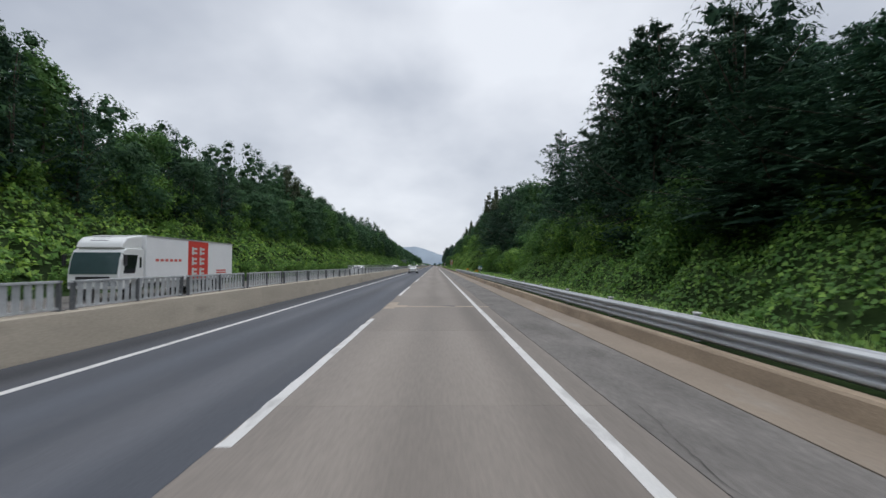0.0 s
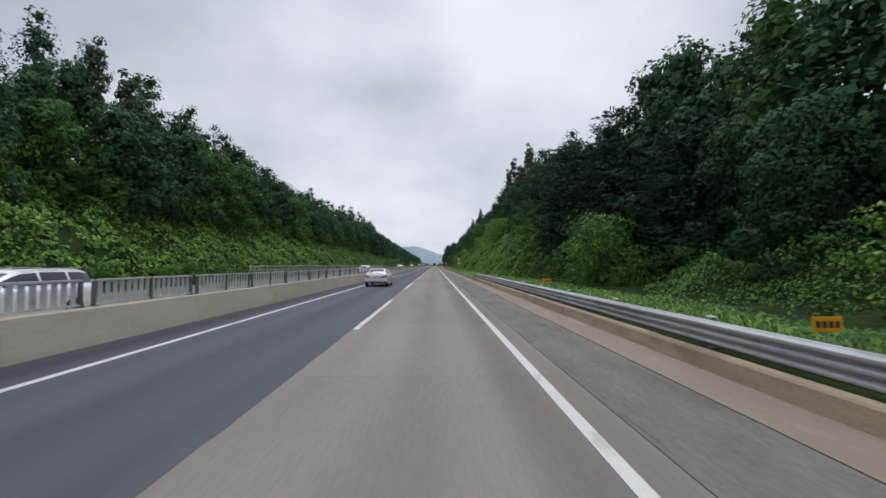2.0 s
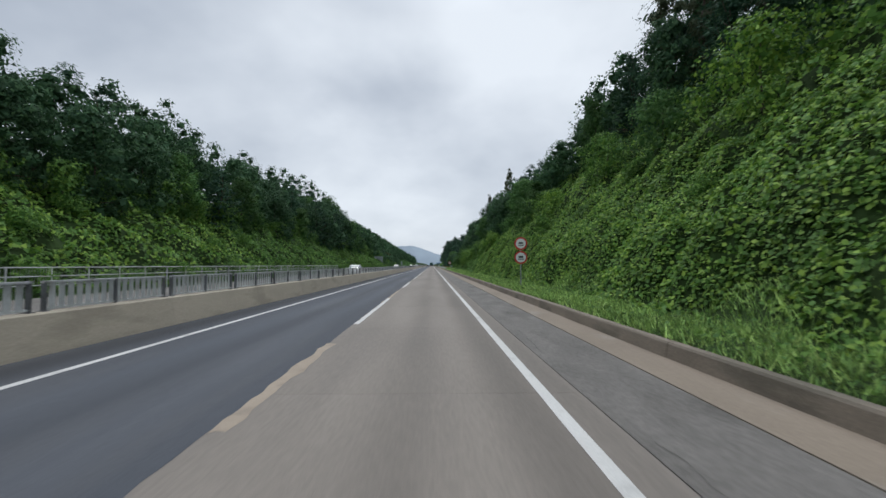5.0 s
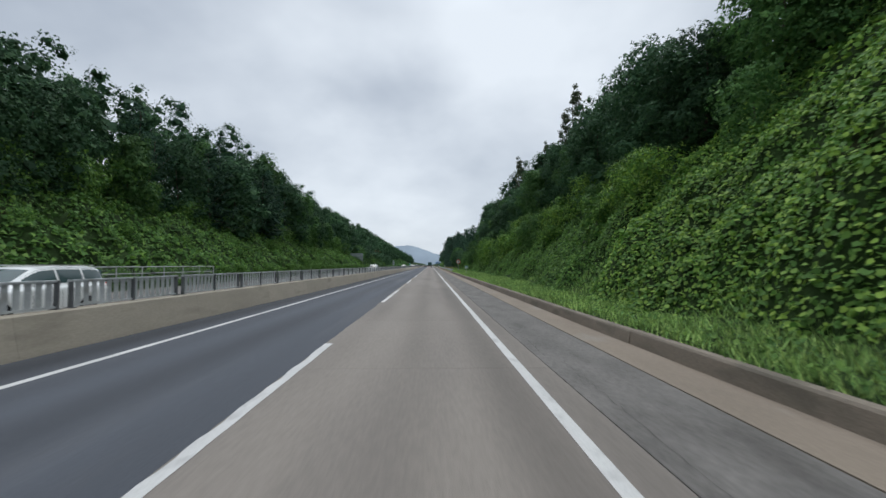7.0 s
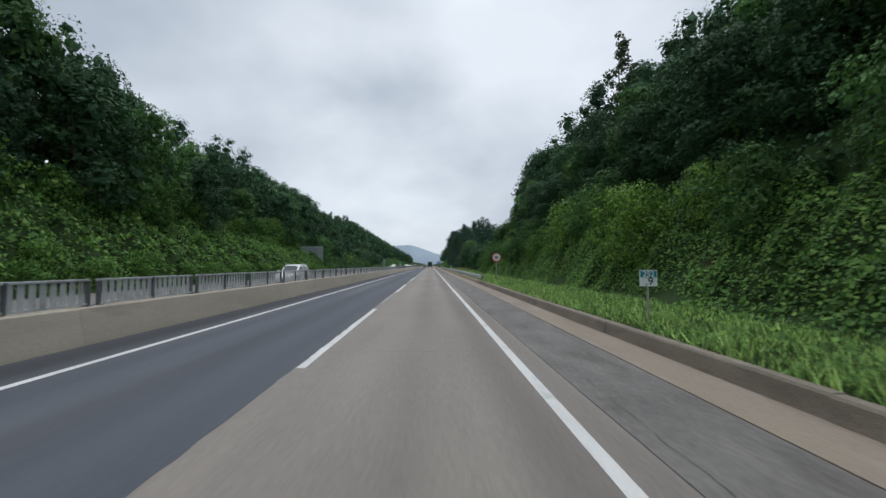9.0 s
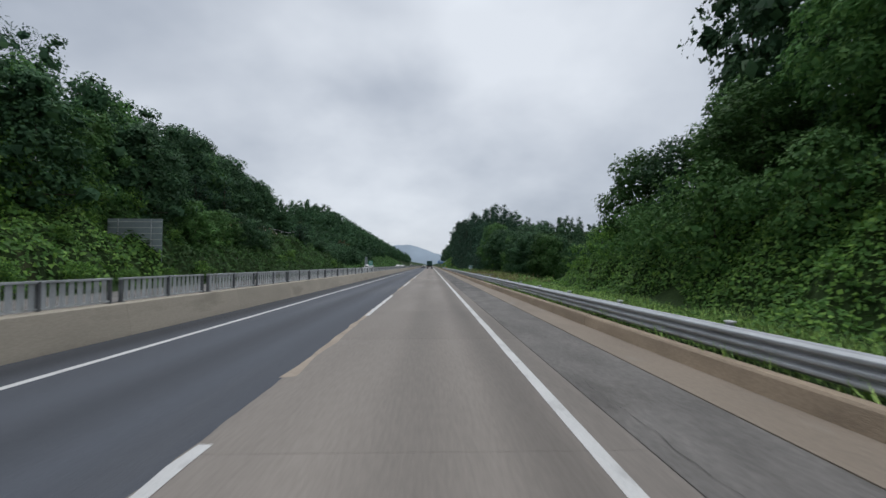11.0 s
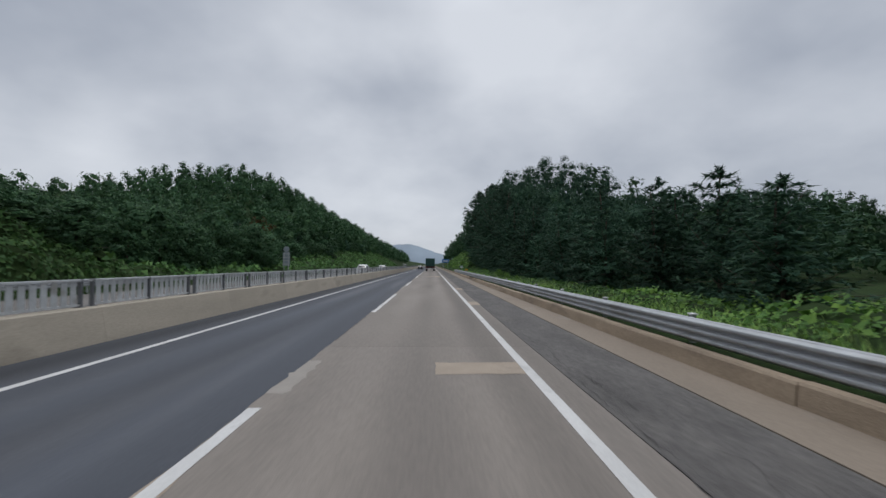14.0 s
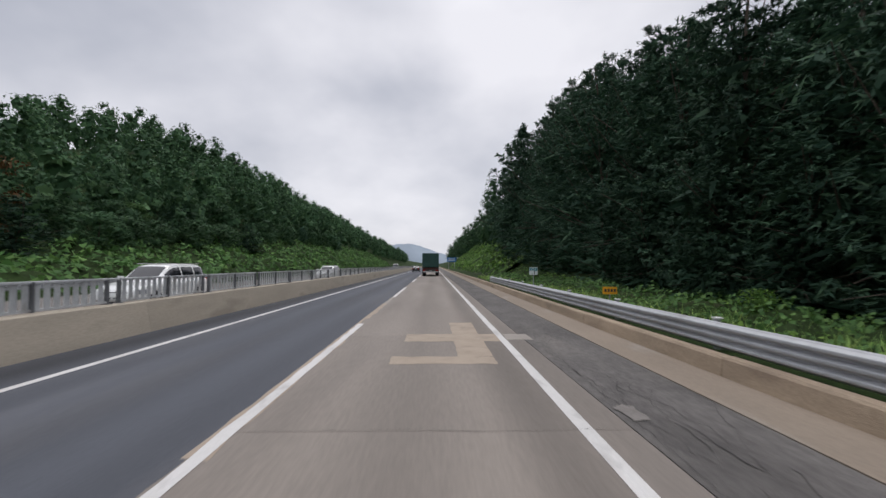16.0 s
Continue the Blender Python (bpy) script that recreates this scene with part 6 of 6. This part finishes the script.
for y0, y1 in ((330.0, 470.0),):
    root = empty("guard_rail", pose(-19.3, y0, 0.12, 0, 0, 0))
    n = int((y1 - y0) / 4)
    beam = part("beam", w_beam(0, 4.02, 0, 0.30), M["steel"], root, smooth=True)
    for o in [beam] + [new("beam", beam.data) for k in range(n - 1)]:
        o.parent = root
        mod = o.modifiers.new("thick", "SOLIDIFY"); mod.thickness = 0.006; mod.offset = -1
    for k, o in enumerate([c for c in root.children if c.name.startswith("beam")]):
        o.matrix_basis = Matrix.Translation((0, 4.0 * k, 0)) @ Matrix.Diagonal((-1, 1, 1, 1))
    bm = bmesh.new(); add_rod(bm, (-0.12, 0.1, -0.3), (-0.12, 0.1, 0.66), 0.06); pm = part("post", bm, M["steel"], root).data
    for k in range(1, n):
        o = new("post", pm); o.parent = root; o.location = (0, 4.0 * k, 0)
    tagged(root, "steel guard rail along the far edge of the oncoming carriageway", "guard rail")

# net fence over the bank where the soil is bare
root = empty("slope_fence", pose(-29.5, 352.0, 0))
pts = [(-0.4 * math.sin(k), 3.0 * k, float(ground_z(-29.5, 352.0 + 3.0 * k))) for k in range(15)]
for a, b in zip(pts, pts[1:]):
    bm = bmesh.new(); add_rod(bm, (a[0], a[1], a[2] - 0.4), (a[0], a[1], a[2] + 1.5), 0.035); part("post", bm, M["fence_steel"], root)
    for z in (0.8, 1.5):
        bm = bmesh.new(); add_rod(bm, (a[0], a[1], a[2] + z), (b[0], b[1], b[2] + z), 0.03); part("rail", bm, M["fence_steel"], root)
tagged(root, "grey fence along the top of the bank", "fence")
bx, by = np.meshgrid(np.linspace(-46, -30.4, 14), np.linspace(358, 382, 30))
bz = ground_z(bx, by) + 0.25 + np.clip((-30.4 - bx) * 0.35, 0, 2.6) + 0.15 * np.sin(bx * 2 + by)
v = np.stack([bx, by, bz], -1).reshape(-1, 3)
idx = np.arange(bx.size).reshape(bx.shape)
f = np.stack([idx[:-1, :-1], idx[:-1, 1:], idx[1:, 1:], idx[1:, :-1]], -1).reshape(-1, 4)
tagged(mesh_part("red_bank", v, f, M["red_soil"], smooth=True), "bare red-brown soil bank under the trees", "bank", kind="structure")

# ---- house below the road beside the field ----
M["roof_sheet"] = material("grey_roof_sheet", (0.24, 0.26, 0.29), 0.6, 0.1, vary=0.1, scale=0.6, fine=9, stain=(0.19, 0.19, 0.19), stain_scale=0.7, stain_at=0.58)
M["house_wall"] = material("pale_house_wall", (0.55, 0.56, 0.54), 0.7, vary=0.06, stain=(0.42, 0.41, 0.38), stain_scale=0.9, stain_at=0.6)
M["dark_wall"] = material("dark_cladding", (0.06, 0.075, 0.095), 0.6, vary=0.1)


def house(x, y, z, w, d, h, rise, wall, label):
    root = empty("house", pose(x, y, z, 0, 0, -8))
    bm = bmesh.new(); add_box(bm, (0, 0, h / 2), (w, d, h)); part("wall", bm, M[wall], root)
    for s in (-1, 1):
        bm = bmesh.new()
        q = [bm.verts.new(p) for p in ((-w / 2 - 0.4, s * (d / 2 + 0.5), h - 0.1), (w / 2 + 0.4, s * (d / 2 + 0.5), h - 0.1), (w / 2 + 0.4, 0, h + rise), (-w / 2 - 0.4, 0, h + rise))]
        bm.faces.new(q); r = bmesh.ops.extrude_face_region(bm, geom=bm.faces[:])
        bmesh.ops.translate(bm, vec=(0, 0, 0.12), verts=[e for e in r["geom"] if isinstance(e, bmesh.types.BMVert)])
        bmesh.ops.recalc_face_normals(bm, faces=bm.faces)
        roof = part("roof", bm, M["roof_sheet"], root)
        k = int(w / 1.2)
        for i in range(k + 1):
            bm = bmesh.new()
            xx = -w / 2 + i * w / k
            add_rod(bm, (xx, s * (d / 2 + 0.48), h + 0.04), (xx, 0, h + rise + 0.14), 0.03, sides=5)
            part("roof_rib", bm, M["roof_sheet"], roof)
    for i in range(int(w / 4)):
        win = empty("window", pose(-w / 2 + 2 + 4 * i, -d / 2 - 0.01, h * 0.55)); win.parent = root
        bm = bmesh.new(); add_box(bm, (0, 0, 0), (1.7, 0.06, 1.1), bevel=0.01); part("frame", bm, M["sign_white"], win)
        for sx in (-0.41, 0.41):
            bm = bmesh.new(); add_box(bm, (sx, -0.035, 0), (0.74, 0.01, 0.95)); part("pane", bm, M["tinted"], win)
    return tagged(root, label, "house")


house(51, 361, -5.0, 20, 9, 3.0, 1.3, "house_wall", "low white house with a grey sheet roof below the road")
house(65, 352, -5.0, 10, 8, 3.2, 1.0, "dark_wall", "low dark building with a grey roof beside the house")

# ---- pipes left behind the guard rail ----
for i, (x, y, ln, rz, col) in enumerate(((5.75, 336.9, 1.9, 12, "steel"), (5.6, 336.3, 2.2, -6, "sign_back"), (6.25, 336.3, 1.3, 72, "steel"), (6.3, 335.7, 1.3, 96, "steel"), (5.55, 338.6, 1.3, 30, "sign_back"))):
    root = empty("pipe", pose(x, y, float(ground_z(x, y)) + 0.33 + 0.02 * i, 0, 0, rz))
    bm = bmesh.new()
    add_rod(bm, (0, -ln / 2, 0), (0, ln / 2, 0), 0.036, sides=12)
    part("tube", bm, M[col], root)
    bm = bmesh.new(); add_rod(bm, (0, ln * 0.3, 0.02), (0, ln * 0.3, -0.42), 0.03, sides=8); add_rod(bm, (0, -ln * 0.3, 0.02), (0, -ln * 0.3, -0.42), 0.03, sides=8)
    part("prop", bm, M["steel"], root)
    tagged(root, "grey-blue steel pipe lying in dry grass beside the rail", "pipe", "loose pipes")

# ---- patches, cracks and stains in the road ----


def ragged(name, x0, x1, y0, y1, mat, label, z=0.0035, rough=0.03, seed=0.0):
    bm = bmesh.new()
    pts = []
    n = 14
    for i in range(n):
        pts.append((x0 + (x1 - x0) * i / n, y0))
    for i in range(n):
        pts.append((x1, y0 + (y1 - y0) * i / n))
    for i in range(n):
        pts.append((x1 - (x1 - x0) * i / n, y1))
    for i in range(n):
        pts.append((x0, y1 - (y1 - y0) * i / n))
    vs = [bm.verts.new((x + rough * noise.noise(Vector((x * 5, y * 5, seed))), y + 1.6 * rough * noise.noise(Vector((y * 4, x * 4, seed + 7))), z)) for x, y in pts]
    bm.faces.new(vs)
    return tagged(part(name, bm, mat), label, "road patch", kind="structure")


PATCHES = [
    # pale mortar across the lane and along its edge
    (-1.25, 1.70, 17.55, 17.95, "patch"), (1.90, 2.30, 17.55, 17.85, "patch"), (-1.80, -1.40, 16.9, 19.7, "patch"), (-1.45, -0.95, 17.45, 18.3, "patch"),
    (-0.65, 1.72, 339.4, 340.2, "patch_grey"), (-1.72, 0.37, 344.55, 345.65, "patch"), (-1.7, 1.25, 351.1, 351.7, "patch_grey"),
    (0.35, 1.75, 375.0, 375.8, "patch"), (1.88, 2.33, 386.6, 388.3, "patch"), (1.90, 2.42, 398.1, 399.7, "patch"), (-0.48, 1.36, 428.3, 428.9, "patch"), (-0.35, 1.75, 430.5, 431.5, "patch"), (0.72, 1.36, 428.9, 433.6, "patch"),
    (1.92, 2.50, 430.7, 431.5, "patch_grey"),
]
for i, (a, b, c, d, m) in enumerate(PATCHES):
    ragged("patch", a, b, c, d, M[m], "pale mortar patch over a joint of the concrete lane", 0.0035 + 0.0002 * (i % 4), seed=i * 1.7)
# mortar fillings along the joint between concrete and asphalt
for i, (c, d, w) in enumerate(((40.5, 47, 0.2), (82, 90.5, 0.26), (93, 101, 0.24), (112, 121, 0.2), (136, 141, 0.25), (150, 160, 0.2), (168, 176, 0.22), (212, 222, 0.22), (224, 231, 0.18), (262, 274, 0.16), (277, 288, 0.2), (236.0, 238.4, 0.28), (256, 262, 0.15), (296, 306, 0.2), (318, 330, 0.22), (331, 343, 0.26), (343, 352, 0.2),
                               (366, 372, 0.22), (374, 376, 0.34), (404, 412, 0.28), (424.7, 432, 0.26), (437, 447, 0.2))):
    ragged("joint_filling", LINE_L - 0.08, LINE_L - 0.08 + w * 0.75, c, d, M["patch" if i % 3 else "patch_grey"], "pale mortar filling along the lane joint", 0.0030, 0.09, i * 2.3)
ragged("tar_patch", -1.66, -1.22, 95.66, 95.88, M["tar"], "dark tar patch in the concrete lane", 0.0042, 0.1, 3.0)
ragged("tar_patch", 0.45, 1.0, 17.78, 18.05, M["tar"], "dark broken spot in the concrete lane", 0.0048, 0.12, 5.0)
ragged("tar_patch", 1.45, 1.62, 98.1, 98.3, M["tar"], "small dark spot in the concrete lane", 0.0042, 0.06, 6.0)


# long ragged mortar band along the lane joint
for i, (y0, y1, w0) in enumerate(((207, 220.4, 0.20), (328, 362, 0.17), (398.6, 412, 0.13), (424.7, 440, 0.16))):
    bm = bmesh.new(); prev = None
    for k in range(int((y1 - y0) / 0.25) + 1):
        y = y0 + 0.25 * k
        e = w0 * (0.85 + 0.9 * noise.noise(Vector((y * 0.7, i, 0))) + 0.3 * noise.noise(Vector((y * 3.1, i, 3))))
        if k % 40 > 36:
            e *= 0.3
        row = (bm.verts.new((LINE_L - 0.115 + 0.02 * noise.noise(Vector((y * 2.0, 9, i))), y, 0.0032)), bm.verts.new((LINE_L - 0.09 + e, y, 0.0034)))
        if prev:
            bm.faces.new((prev[0], prev[1], row[1], row[0]))
        prev = row
    tagged(part("joint_filling", bm, M["patch" if i % 2 else "patch_grey"]), "pale ragged mortar band along the lane joint", "road patch", kind="structure")


def crack(pts, w, label, shake=0.05):
    bm = bmesh.new()
    prev = None
    for (ax, ay), (bx, by) in zip(pts, pts[1:]):
        n = max(2, int(math.hypot(bx - ax, by - ay) / 0.12))
        for i in range(n):
            s = i / n
            x, y = ax + (bx - ax) * s, ay + (by - ay) * s
            j = shake * noise.noise(Vector((x * 2, y * 2, 1.0))) + 0.8 * shake * noise.noise(Vector((x * 9, y * 9, 2.0)))
            ww = w * max(0.25, 0.5 + 1.2 * noise.noise(Vector((y * 3.0, x * 3, 9))))
            a, b = bm.verts.new((x + j - ww / 2, y + 0.6 * j, 0.0078)), bm.verts.new((x + j + ww / 2, y + 0.6 * j + ww * 0.3, 0.0078))
            if prev:
                bm.faces.new((prev[0], prev[1], b, a))
            prev = (a, b)
    return tagged(part("crack", bm, M["joint"]), label, "crack", kind="structure")


crng = np.random.default_rng(5)
for i in range(44):
    y = -8 + i * 10.6 + crng.uniform(-2, 2)
    x = LANE_EDGE + 0.06 + crng.uniform(0, 0.12)
    ln = crng.uniform(3, 9)
    crack([(x, y), (x + crng.uniform(-0.02, 0.15), y + ln * 0.4), (x + crng.uniform(0, 0.2), y + ln)], 0.010, "thin dark crack along the shoulder")
for y0, y1 in ((378, 393), (404, 419), (212, 226)):
    crack([(LINE_L - 0.05, y0), (LINE_L - 0.03, (y0 + y1) / 2), (LINE_L - 0.06, y1)], 0.012, "thin dark crack along the lane line", 0.02)
# worn stretch with branching cracks
for i in range(120):
    y = crng.uniform(322, 436)
    x = crng.uniform(LANE_EDGE + 0.1, LANE_EDGE + 0.75)
    a = crng.uniform(-0.5, 0.9)
    ln = crng.uniform(0.5, 1.8)
    x2, y2 = min(x + a * ln * 0.5, GUTTER - 0.1), y + ln
    crack([(x, y), (x2, y2), (min(x2 + crng.uniform(-0.3, 0.3), GUTTER - 0.08), y2 + crng.uniform(0.3, 1.2))], 0.014, "branching crack in the worn shoulder", 0.09)
for i in range(14):
    y = crng.uniform(0, 430)
    crack([(LANE_EDGE + 0.1, y), (LANE_EDGE + 0.7, y + crng.uniform(-0.3, 0.3)), (GUTTER - 0.05, y + crng.uniform(-0.4, 0.4))], 0.008, "thin dark crack across the shoulder")
M["red_spray"] = material("faded_red_spray_paint", (0.22, 0.105, 0.085), 0.8, vary=0.25, stain=(0.15, 0.13, 0.12), stain_scale=7.0, stain_at=0.5)
ragged("spray_mark", 1.98, 2.28, 95.4, 95.8, M["red_spray"], "faded red spray mark beside the edge line", 0.0046, 0.1, 11.0)
M["spill"] = material("dried_pale_spill", (0.175, 0.162, 0.148), 0.85, vary=0.2, stain=(0.17, 0.155, 0.14), stain_scale=6.0, stain_at=0.5)
ragged("spill", 2.40, 2.56, 425.6, 426.1, M["spill"], "pale dried spill on the shoulder", 0.0086, 0.14, 12.0)
for i, y in enumerate((97.6, 419.6, 425.3, 359.0, 330.0)):
    crack([(-1.6, y), (-0.3, y + 0.04), (0.9, y - 0.03), (2.2, y + 0.03)], 0.02, "dark crack across the concrete lane")
